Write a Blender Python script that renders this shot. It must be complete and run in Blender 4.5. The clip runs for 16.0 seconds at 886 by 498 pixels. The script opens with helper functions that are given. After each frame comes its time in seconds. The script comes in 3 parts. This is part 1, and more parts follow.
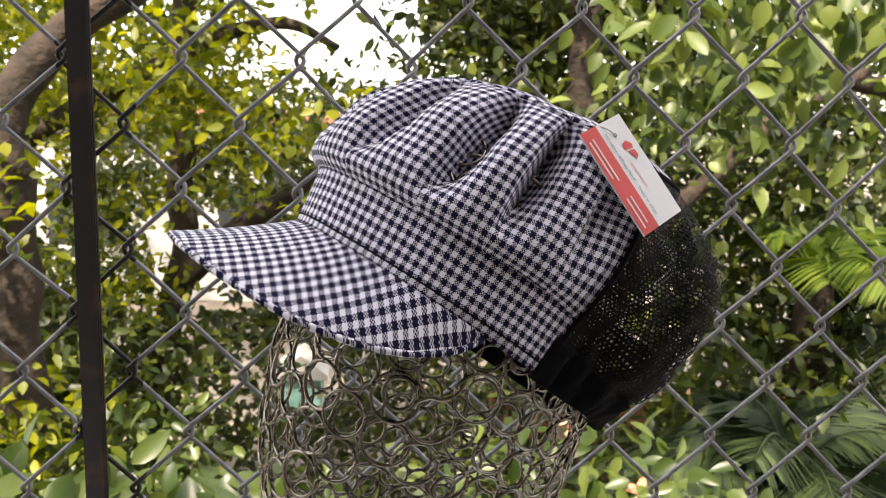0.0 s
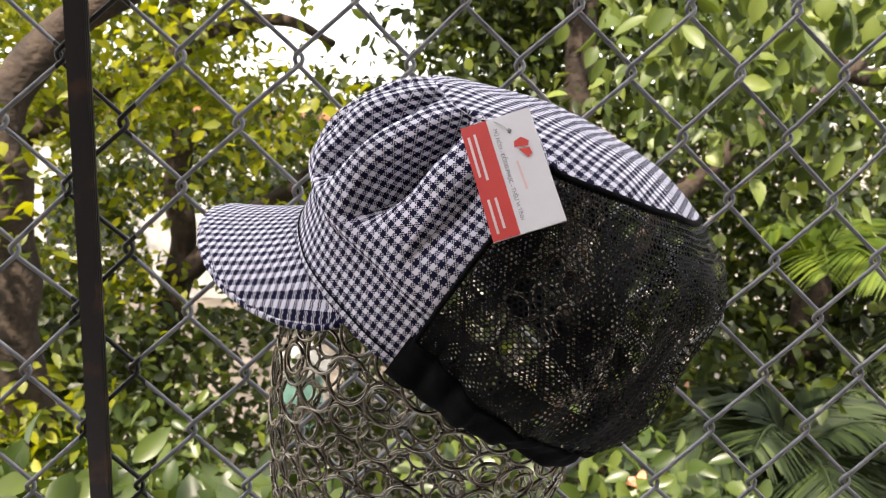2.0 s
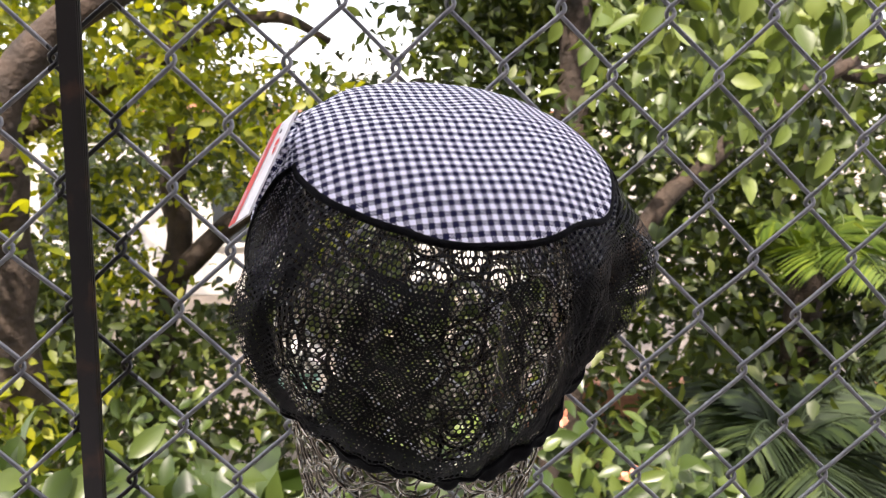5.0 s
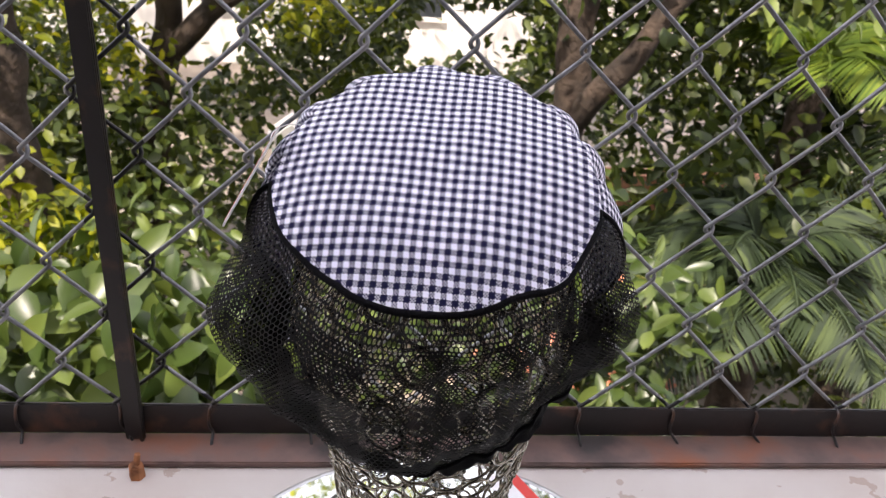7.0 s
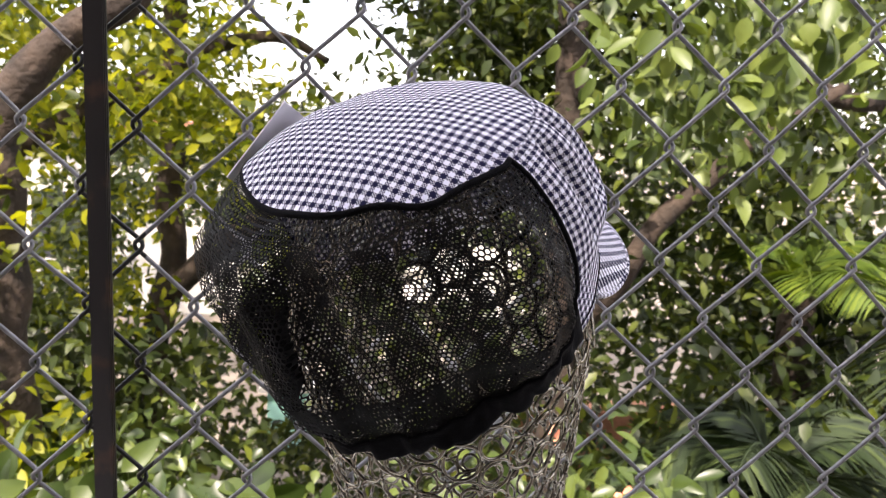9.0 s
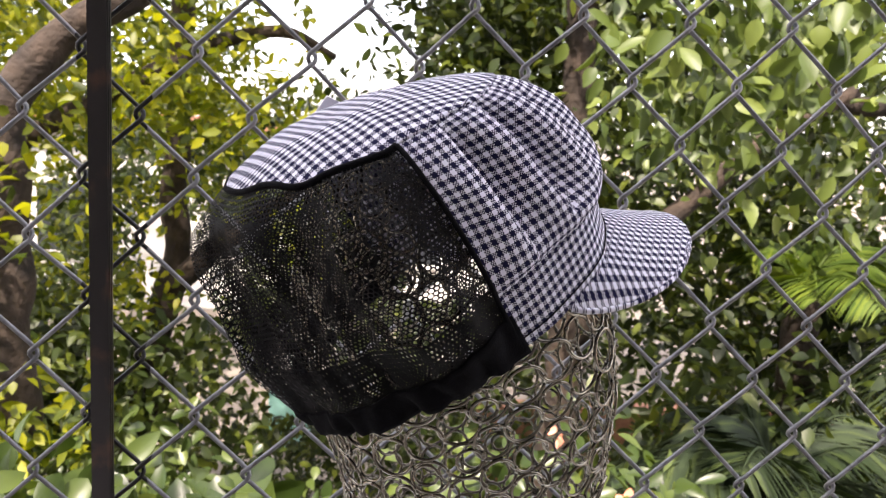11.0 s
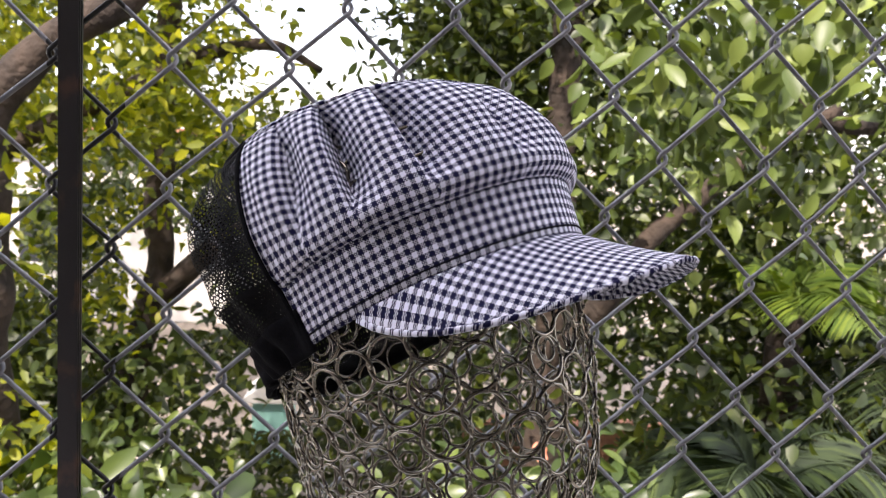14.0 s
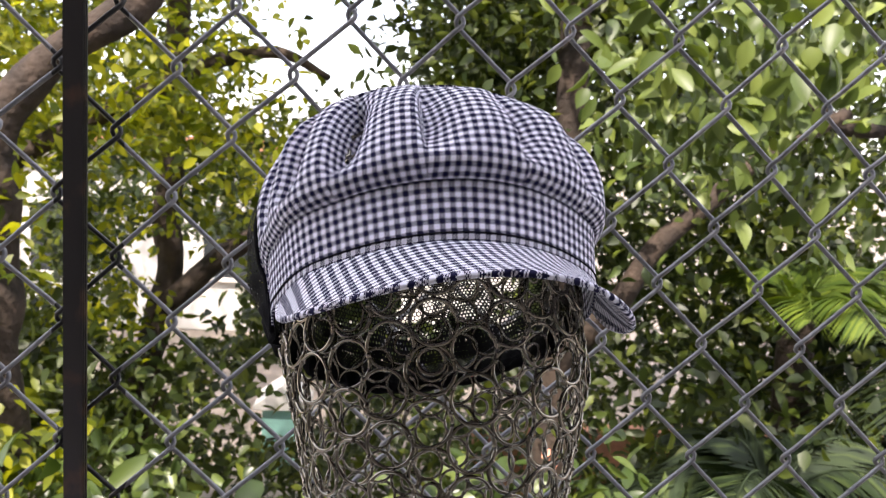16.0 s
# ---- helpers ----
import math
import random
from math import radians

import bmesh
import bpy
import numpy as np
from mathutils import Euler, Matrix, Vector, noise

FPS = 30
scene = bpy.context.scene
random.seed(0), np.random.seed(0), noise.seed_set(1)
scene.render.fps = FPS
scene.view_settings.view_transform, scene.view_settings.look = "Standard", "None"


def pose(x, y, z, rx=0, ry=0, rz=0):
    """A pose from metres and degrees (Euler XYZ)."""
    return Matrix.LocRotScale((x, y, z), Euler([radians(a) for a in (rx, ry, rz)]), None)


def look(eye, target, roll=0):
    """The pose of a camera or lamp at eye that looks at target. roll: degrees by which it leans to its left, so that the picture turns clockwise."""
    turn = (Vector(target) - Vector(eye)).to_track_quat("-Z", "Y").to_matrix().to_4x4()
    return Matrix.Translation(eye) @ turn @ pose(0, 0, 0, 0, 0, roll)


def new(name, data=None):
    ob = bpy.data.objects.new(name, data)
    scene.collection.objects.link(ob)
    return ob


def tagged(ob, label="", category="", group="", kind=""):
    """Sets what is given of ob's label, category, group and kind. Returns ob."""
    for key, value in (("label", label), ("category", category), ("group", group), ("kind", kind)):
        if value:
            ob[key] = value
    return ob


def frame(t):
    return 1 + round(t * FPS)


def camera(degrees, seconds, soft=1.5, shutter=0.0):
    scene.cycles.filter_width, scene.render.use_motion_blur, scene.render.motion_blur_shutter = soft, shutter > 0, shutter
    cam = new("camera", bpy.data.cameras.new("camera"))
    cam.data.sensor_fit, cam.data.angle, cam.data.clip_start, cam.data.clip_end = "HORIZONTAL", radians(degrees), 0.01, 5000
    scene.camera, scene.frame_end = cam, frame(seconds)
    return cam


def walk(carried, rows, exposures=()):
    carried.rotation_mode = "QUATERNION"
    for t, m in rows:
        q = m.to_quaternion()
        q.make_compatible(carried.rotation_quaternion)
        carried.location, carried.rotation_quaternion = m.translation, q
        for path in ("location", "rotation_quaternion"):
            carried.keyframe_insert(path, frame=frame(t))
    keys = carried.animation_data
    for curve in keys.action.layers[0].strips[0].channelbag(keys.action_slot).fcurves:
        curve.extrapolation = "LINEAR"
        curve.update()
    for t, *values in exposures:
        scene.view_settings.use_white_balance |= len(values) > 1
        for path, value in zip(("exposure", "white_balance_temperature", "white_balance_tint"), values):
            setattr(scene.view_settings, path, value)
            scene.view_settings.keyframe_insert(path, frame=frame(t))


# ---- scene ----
cam = camera(58.0, 16.0, soft=1.05)
# a phone's small lens, focused on the cap
cam.data.dof.use_dof, cam.data.dof.focus_distance, cam.data.dof.aperture_fstop = True, 0.38, 26.0
walk(cam, [
    (0, look((-0.046, -0.615, 1.354), (0.094, 1.352, 1.02), 1.9)),
    (0.5, look((-0.047, -0.617, 1.354), (0.096, 1.349, 1.018), 1.8)),
    (1, look((-0.051, -0.612, 1.355), (0.089, 1.354, 1.012), 1.9)),
    (1.5, look((-0.049, -0.614, 1.354), (0.092, 1.351, 1.01), 1.7)),
    (2, look((-0.048, -0.618, 1.355), (0.098, 1.346, 1.01), 1.4)),
    (2.5, look((-0.049, -0.617, 1.354), (0.092, 1.348, 1.006), 1.2)),
    (3, look((-0.047, -0.622, 1.354), (0.11, 1.342, 1.008), 1.1)),
    (3.5, look((-0.046, -0.624, 1.355), (0.118, 1.339, 1.008), 1.1)),
    (6, look((-0.037, -0.636, 1.375), (0.11, 1.322, 0.996), 1.6)),
    (6.5, look((-0.055, -0.612, 1.44), (0.109, 1.259, 0.751), 2.2)),
    (7, look((-0.062, -0.6, 1.467), (0.119, 1.182, 0.577), 4.1)),
    (7.3, look((-0.07, -0.607, 1.457), (0.132, 1.177, 0.577), 3.9)),
    (7.5, look((-0.064, -0.626, 1.45), (0.144, 1.224, 0.721), 3.6)),
    (8, look((-0.051, -0.643, 1.383), (0.139, 1.316, 1.026), 1.9)),
    (8.5, look((-0.057, -0.648, 1.348), (0.126, 1.322, 1.052), 2.0)),
    (11, look((-0.057, -0.638, 1.342), (0.107, 1.333, 1.042), 3.2)),
    (11.5, look((-0.056, -0.637, 1.343), (0.125, 1.335, 1.06), 3.3)),
    (12, look((-0.056, -0.634, 1.342), (0.136, 1.338, 1.066), 3.4)),
    (12.5, look((-0.058, -0.629, 1.342), (0.143, 1.342, 1.067), 3.8)),
    (13, look((-0.056, -0.631, 1.341), (0.152, 1.341, 1.079), 4.0)),
    (13.5, look((-0.056, -0.628, 1.341), (0.145, 1.345, 1.082), 4.0)),
    (14, look((-0.05, -0.627, 1.34), (0.146, 1.346, 1.078), 3.7)),
    (14.5, look((-0.047, -0.626, 1.34), (0.132, 1.349, 1.083), 3.6)),
    (15, look((-0.05, -0.628, 1.341), (0.122, 1.348, 1.083), 3.6)),
    (15.5, look((-0.047, -0.629, 1.339), (0.12, 1.348, 1.086), 3.5)),
    (16, look((-0.047, -0.624, 1.34), (0.126, 1.353, 1.092), 3.3)),
], exposures=[(0, 1.25, 7150, 14), (3.5, 1.26, 6850, 17), (6, 1.33, 6650, 20), (7, 1.18, 6650, 20), (8, 1.30, 6700, 20), (11, 1.35, 6750, 20), (13.5, 1.20, 6500, 20), (16, 1.18, 6500, 19)])

# ---- light ----
SUN_AZ, SUN_EL = radians(-112), radians(54)
world = bpy.data.worlds.new("sky")
scene.world = world
world.use_nodes = True
wn = world.node_tree
sky = wn.nodes.new("ShaderNodeTexSky")
sky.sky_type, sky.sun_disc = "NISHITA", False
sky.sun_elevation, sky.sun_rotation = SUN_EL, radians(90) - SUN_AZ
sky.air_density, sky.dust_density = 1.0, 2.0
haze = wn.nodes.new("ShaderNodeMix")
haze.data_type = "RGBA"
haze.inputs[0].default_value = 0.65
haze.inputs[7].default_value = (3.0, 2.9, 2.75, 1)
wn.links.new(sky.outputs[0], haze.inputs[6])
wn.links.new(haze.outputs[2], wn.nodes["Background"].inputs[0])
wn.nodes["Background"].inputs[1].default_value = 0.40
sun_dir = Vector((math.cos(SUN_AZ) * math.cos(SUN_EL), math.sin(SUN_AZ) * math.cos(SUN_EL), math.sin(SUN_EL)))
sun = new("sun", bpy.data.lights.new("sun", "SUN"))
sun.data.energy, sun.data.angle, sun.data.color = 4.8, radians(1.5), (1.0, 0.93, 0.80)
sun.matrix_world = look(sun_dir * 30, (0, 0, 0))


# ---- materials ----
class Mat:
    """A node material in the making."""

    def __init__(self, name, rough=0.6, metal=0.0, colour=(0.5, 0.5, 0.5)):
        self.m = bpy.data.materials.new(name)
        self.m.use_nodes = True
        self.t = self.m.node_tree
        self.b = self.t.nodes["Principled BSDF"]
        self.b.inputs["Roughness"].default_value = rough
        self.b.inputs["Metallic"].default_value = metal
        self.b.inputs["Base Color"].default_value = (*colour, 1)

    def n(self, kind, **props):
        node = self.t.nodes.new("ShaderNode" + kind)
        for k, v in props.items():
            if k == "operation":
                node.operation = v
            elif k == "data_type":
                node.data_type = v
            elif k == "blend_type":
                node.blend_type = v
            elif k == "uv_map":
                node.uv_map = v
        return node

    def link(self, a, b):
        self.t.links.new(a, b)

    def math(self, op, a, b=None):
        node = self.n("Math", operation=op)
        for i, v in enumerate((a, b)):
            if v is None:
                continue
            if isinstance(v, (int, float)):
                node.inputs[i].default_value = v
            else:
                self.link(v, node.inputs[i])
        return node.outputs[0]

    def mix(self, fac, a, b, blend="MIX"):
        node = self.n("Mix", data_type="RGBA", blend_type=blend)
        for key, v in ((0, fac), (6, a), (7, b)):
            if isinstance(v, (int, float)):
                node.inputs[key].default_value = v
            elif isinstance(v, tuple):
                node.inputs[key].default_value = (*v, 1)
            else:
                self.link(v, node.inputs[key])
        return node.outputs[2]

    def noise(self, scale, detail=4.0, vec=None, out=0):
        node = self.n("TexNoise")
        node.inputs["Scale"].default_value, node.inputs["Detail"].default_value = scale, detail
        self.link(vec if vec else self.coord(), node.inputs["Vector"])
        return node.outputs[out]

    def coord(self):
        return self.n("TexCoord").outputs["Object"]

    def ramp(self, fac, *stops):
        node = self.n("ValToRGB")
        el = node.color_ramp.elements
        while len(el) < len(stops):
            el.new(0.5)
        for e, (p, c) in zip(el, stops):
            e.position, e.color = p, (*c, 1)
        self.link(fac, node.inputs[0])
        return node.outputs[0]

    def base(self, socket):
        self.link(socket, self.b.inputs["Base Color"])
        return self

    def bump(self, height, strength=0.3, distance=0.002):
        node = self.n("Bump")
        node.inputs["Strength"].default_value, node.inputs["Distance"].default_value = strength, distance
        self.link(height, node.inputs["Height"])
        self.link(node.outputs[0], self.b.inputs["Normal"])
        return self


NAVY, WHITE = (0.006, 0.006, 0.038), (0.89, 0.89, 0.99)


def gingham():
    """Woven gingham: warp and weft change colour every 2.3 mm, and a plain weave of both shows where they differ."""
    k = Mat("gingham_cloth", rough=0.85)
    uv = k.n("UVMap", uv_map="UVMap")
    wob = k.noise(90, 2, uv.outputs[0], 1)
    add = k.n("VectorMath", operation="MULTIPLY_ADD")
    k.link(wob, add.inputs[0])
    add.inputs[1].default_value = (0.0005, 0.0005, 0)
    k.link(uv.outputs[0], add.inputs[2])
    fray = k.n("VectorMath", operation="MULTIPLY_ADD")
    k.link(k.noise(1500, 1, uv.outputs[0], 1), fray.inputs[0])
    fray.inputs[1].default_value = (0.0004, 0.0004, 0)
    k.link(add.outputs[0], fray.inputs[2])
    sep = k.n("SeparateXYZ")
    k.link(fray.outputs[0], sep.inputs[0])
    u, v = sep.outputs[0], sep.outputs[1]
    period = 0.0046

    def band(x, width, share):
        return k.math("GREATER_THAN", k.math("FRACT", k.math("DIVIDE", x, width)), share)

    a, b = band(u, period, 0.51), band(v, period, 0.51)
    over = k.math("ABSOLUTE", k.math("SUBTRACT", band(u, period / 4, 0.5), band(v, period / 4, 0.5)))
    val = k.math("MAXIMUM", k.math("MULTIPLY", a, b), k.math("MULTIPLY", k.math("MAXIMUM", a, b), k.math("MULTIPLY", over, 0.72)))
    col = k.mix(val, NAVY, WHITE)
    grain = k.noise(700, 3, uv.outputs[0])
    col = k.mix(k.math("MULTIPLY", grain, 0.03), col, (0.30, 0.31, 0.36))
    k.base(col)
    k.b.inputs["Specular IOR Level"].default_value = 0.12
    thread = k.math("SINE", k.math("MULTIPLY", k.math("SUBTRACT", u, v), 7000.0))
    k.bump(k.math("ADD", k.math("MULTIPLY", thread, 0.3), k.noise(60, 4, uv.outputs[0])), 0.25, 0.0008)
    return k.m


def simple(name, colour, rough=0.6, metal=0.0, spread=0.25, scale=30, bump=0.2, dist=0.001):
    k = Mat(name, rough, metal, colour)
    f = k.noise(scale, 6)
    dark = tuple(c * (1 - spread) for c in colour)
    light = tuple(min(1, c * (1 + spread)) for c in colour)
    k.base(k.ramp(f, (0.3, dark), (0.7, light)))
    if max(colour) < 0.01:
        k.b.inputs["Specular IOR Level"].default_value = 0.12
    if bump:
        k.bump(k.noise(scale * 6, 3), bump, dist)
    return k.m


def leaf_material(name, stops, gloss=0.4, trans=0.4, mottle=(0.09, 0.15, 0.03)):
    k = Mat(name, gloss)
    geo = k.n("NewGeometry")
    col = k.ramp(geo.outputs["Random Per Island"], *stops)
    col = k.mix(k.math("MULTIPLY", k.noise(22, 3), 0.45), col, mottle)
    # shade of clump interiors painted in: noise patches darken the leaf colour
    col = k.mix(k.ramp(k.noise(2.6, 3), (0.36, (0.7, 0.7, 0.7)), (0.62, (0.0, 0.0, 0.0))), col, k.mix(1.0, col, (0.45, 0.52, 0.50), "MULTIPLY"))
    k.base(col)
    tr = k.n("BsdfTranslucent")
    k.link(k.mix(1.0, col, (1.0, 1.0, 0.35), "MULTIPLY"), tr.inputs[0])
    mx = k.n("MixShader")
    mx.inputs[0].default_value = trans
    k.link(k.b.outputs[0], mx.inputs[1])
    k.link(tr.outputs[0], mx.inputs[2])
    k.link(mx.outputs[0], k.t.nodes["Material Output"].inputs[0])
    return k.m


def bark():
    k = Mat("bark", 0.9)
    f = k.noise(9, 8)
    k.base(k.ramp(f, (0.3, (0.014, 0.010, 0.007)), (0.7, (0.065, 0.044, 0.030))))
    k.bump(k.noise(35, 6), 0.8, 0.02)
    return k.m


def wire_material():
    """Galvanised wire, with the black paint of the post and the rail slopped over the strands beside them."""
    k = Mat("galvanised_wire", 0.42, 0.35)
    co = k.coord()
    sep = k.n("SeparateXYZ")
    k.link(co, sep.inputs[0])
    col = k.ramp(k.noise(60, 5), (0.3, (0.12, 0.123, 0.13)), (0.7, (0.24, 0.245, 0.26)))
    jit = k.math("MULTIPLY", k.math("SUBTRACT", k.noise(25, 2), 0.5), 0.03)
    near_post = k.math("LESS_THAN", k.math("ADD", k.math("ABSOLUTE", k.math("ADD", sep.outputs[0], 0.262)), jit), 0.026)
    near_rail = k.math("LESS_THAN", k.math("ADD", sep.outputs[2], jit), 1.013)
    k.base(k.mix(k.math("MAXIMUM", near_post, near_rail), col, (0.012, 0.012, 0.012)))
    k.bump(k.noise(400, 3), 0.2, 0.0005)
    return k.m


def black_paint():
    k = Mat("black_steel_paint", 0.45)
    f = k.noise(28, 8)
    k.base(k.ramp(f, (0.55, (0.014, 0.012, 0.012)), (0.74, (0.10, 0.045, 0.025))))
    k.bump(k.noise(120, 5), 0.35, 0.001)
    return k.m


def rust_paint():
    k = Mat("rusty_steel_paint", 0.6)
    f = k.noise(14, 8)
    k.base(k.ramp(f, (0.35, (0.05, 0.042, 0.040)), (0.52, (0.16, 0.10, 0.085)), (0.75, (0.24, 0.08, 0.035))))
    k.bump(k.noise(90, 6), 0.4, 0.001)
    return k.m


def ledge_paint():
    k = Mat("ledge_paint", 0.7)
    f = k.noise(5, 8)
    g = k.noise(40, 6)
    col = k.ramp(f, (0.25, (0.46, 0.39, 0.34)), (0.5, (0.53, 0.49, 0.45)), (0.8, (0.60, 0.58, 0.55)))
    k.base(k.mix(k.math("MULTIPLY", k.math("GREATER_THAN", g, 0.66), 0.5), col, (0.28, 0.17, 0.11)))
    k.bump(g, 0.3, 0.002)
    return k.m


GINGHAM = gingham()
NET = simple("black_net", (0.006, 0.006, 0.0065), 0.7, spread=0.3, scale=300, bump=0)
BLACK_CLOTH = simple("black_elastic", (0.004, 0.004, 0.005), 0.95, spread=0.4, scale=200, bump=0.5)
RING = simple("gunmetal_wire", (0.22, 0.20, 0.162), 0.07, 1.0, spread=0.45, scale=90, bump=0)
CARD = simple("white_card", (0.82, 0.81, 0.82), 0.5, spread=0.03, scale=60, bump=0)
RED = simple("red_print", (0.68, 0.055, 0.045), 0.5, spread=0.06, scale=60, bump=0)
GREY_INK = simple("grey_ink", (0.16, 0.15, 0.17), 0.6, spread=0.05, scale=60, bump=0)
PALE_INK = simple("pale_ink", (0.83, 0.62, 0.60), 0.6, spread=0.05, scale=60, bump=0)
THREAD = simple("white_thread", (0.7, 0.7, 0.7), 0.5, spread=0.05, bump=0)
WIRE = wire_material()
BLACK = black_paint()
RUST = rust_paint()
LEDGE = ledge_paint()
BARK = bark()
MIRROR = Mat("mirror_glass", 0.03, 1.0, (0.82, 0.86, 0.83)).m
MIRROR_RIM = simple("mirror_rim", (0.55, 0.56, 0.56), 0.3, 0.9, bump=0)
# part of the sunlit look is put into this bright yellow-green colour
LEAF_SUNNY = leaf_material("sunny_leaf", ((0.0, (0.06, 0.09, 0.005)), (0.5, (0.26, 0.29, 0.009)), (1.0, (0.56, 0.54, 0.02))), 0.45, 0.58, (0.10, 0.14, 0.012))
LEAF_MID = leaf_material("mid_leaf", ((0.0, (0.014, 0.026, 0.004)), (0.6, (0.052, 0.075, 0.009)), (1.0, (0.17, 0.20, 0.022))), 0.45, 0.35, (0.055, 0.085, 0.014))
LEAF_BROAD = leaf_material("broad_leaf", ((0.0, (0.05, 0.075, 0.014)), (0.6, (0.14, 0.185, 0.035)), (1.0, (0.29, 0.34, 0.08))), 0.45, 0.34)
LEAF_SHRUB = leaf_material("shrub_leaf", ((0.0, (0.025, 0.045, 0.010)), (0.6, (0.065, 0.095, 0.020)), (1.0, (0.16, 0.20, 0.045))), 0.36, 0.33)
# canopy shade over the palms is put into this dark colour
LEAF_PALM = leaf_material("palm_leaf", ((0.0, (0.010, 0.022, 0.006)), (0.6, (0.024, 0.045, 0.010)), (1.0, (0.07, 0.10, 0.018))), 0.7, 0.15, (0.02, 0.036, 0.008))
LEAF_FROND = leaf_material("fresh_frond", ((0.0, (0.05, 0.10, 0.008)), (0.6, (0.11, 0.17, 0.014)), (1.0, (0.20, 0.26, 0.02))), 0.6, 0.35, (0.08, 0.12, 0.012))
STEM = simple("green_stem", (0.10, 0.12, 0.04), 0.7, spread=0.4)
GROUND = simple("courtyard_ground", (0.25, 0.21, 0.17), 0.9, spread=0.25, scale=1.2, bump=0.4, dist=0.01)
# for the added wall and eave; dark so the metal rings reflect little light
WALL_BACK = simple("grey_render", (0.24, 0.22, 0.20), 0.9, spread=0.15, scale=2, bump=0.2)
WALL_PALE = simple("pale_render", (0.62, 0.60, 0.55), 0.85, spread=0.08, scale=2, bump=0.2)
BRICK = simple("brick_red", (0.42, 0.19, 0.11), 0.85, spread=0.3, scale=9, bump=0.3)
TEAL = simple("teal_paint", (0.30, 0.58, 0.50), 0.6, spread=0.1, scale=8)
FLOOR = simple("terrace_concrete", (0.34, 0.32, 0.29), 0.85, spread=0.2, scale=3, bump=0.3)
GLASS_DARK = simple("window_dark", (0.03, 0.035, 0.04), 0.15, bump=0)
FLOWER = simple("orange_flower", (0.75, 0.28, 0.17), 0.6, spread=0.3, scale=40, bump=0)


# ---- mesh helpers ----
def make_mesh(name, verts, faces, mat, uvs=None, smooth=True):
    me = bpy.data.meshes.new(name)
    me.from_pydata([tuple(map(float, v)) for v in verts], [], [tuple(map(int, f)) for f in faces])
    if uvs is not None:
        layer = me.uv_layers.new(name="UVMap")
        layer.data.foreach_set("uv", np.asarray(uvs, dtype=np.float32).ravel())
    me.materials.append(mat)
    if smooth:
        me.polygons.foreach_set("use_smooth", np.ones(len(me.polygons), dtype=bool))
    me.update()
    return me


def part(name, me, parent=None, label="", m=None):
    ob = new(name, me)
    if parent is not None:
        ob.parent = parent
    if m is not None:
        ob.matrix_basis = m
    if label:
        ob["label"] = label
    return ob


def box_mesh(name, lo, hi, mat, bevel=0.0):
    bm = bmesh.new()
    bmesh.ops.create_cube(bm, size=1)
    c = (Vector(lo) + Vector(hi)) / 2
    s = Vector(hi) - Vector(lo)
    for v in bm.verts:
        v.co = Vector((v.co.x * s.x, v.co.y * s.y, v.co.z * s.z)) + c
    if bevel:
        bmesh.ops.bevel(bm, geom=bm.edges[:], offset=bevel, segments=2, affect="EDGES")
    me = bpy.data.meshes.new(name)
    bm.to_mesh(me)
    bm.free()
    me.materials.append(mat)
    return me


def tube(points, radii, sides=6):
    """Vertices and faces of a tube along points."""
    pts = np.asarray(points, float)
    n = len(pts)
    radii = np.broadcast_to(np.asarray(radii, float), (n,))
    tan = np.gradient(pts, axis=0)
    tan /= np.linalg.norm(tan, axis=1)[:, None] + 1e-12
    ref = np.array([0.0, 1.0, 0.0]) if abs(tan[:, 1]).mean() < 0.8 else np.array([1.0, 0.0, 0.0])
    a = np.cross(tan, ref)
    a /= np.linalg.norm(a, axis=1)[:, None] + 1e-12
    b = np.cross(tan, a)
    ang = np.linspace(0, 2 * math.pi, sides, endpoint=False)
    ring = a[:, None, :] * np.cos(ang)[None, :, None] + b[:, None, :] * np.sin(ang)[None, :, None]
    v = (pts[:, None, :] + ring * radii[:, None, None]).reshape(-1, 3)
    f = []
    for i in range(n - 1):
        for j in range(sides):
            k = (j + 1) % sides
            f.append((i * sides + j, i * sides + k, (i + 1) * sides + k, (i + 1) * sides + j))
    f.append(tuple(range(sides - 1, -1, -1)))
    f.append(tuple(range((n - 1) * sides, n * sides)))
    return v, f


class Pile:
    """Collects vertices and faces of many pieces."""

    def __init__(self):
        self.v, self.f, self.n = [], [], 0

    def add(self, v, f):
        self.v.extend(map(tuple, v))
        self.f.extend(tuple(i + self.n for i in q) for q in f)
        self.n += len(v)

    def mesh(self, name, mat, smooth=True):
        return make_mesh(name, self.v, self.f, mat, smooth=smooth)


def smooth_path(points, steps=6):
    """A Catmull-Rom line through the points."""
    p = np.asarray(points, float)
    p = np.vstack([2 * p[0] - p[1], p, 2 * p[-1] - p[-2]])
    out = []
    for i in range(1, len(p) - 2):
        for t in np.linspace(0, 1, steps, endpoint=False):
            out.append(0.5 * (2 * p[i] + (p[i + 1] - p[i - 1]) * t + (2 * p[i - 1] - 5 * p[i] + 4 * p[i + 1] - p[i + 2]) * t * t
                              + (3 * p[i] - p[i - 1] - 3 * p[i + 1] + p[i + 2]) * t ** 3))
    out.append(p[-2])
    return np.array(out)


# ---- the setting ----
AX, AY, ZC = -0.015, -0.22, 1.286   # the axis on which the head turns, and the height of the cap's middle

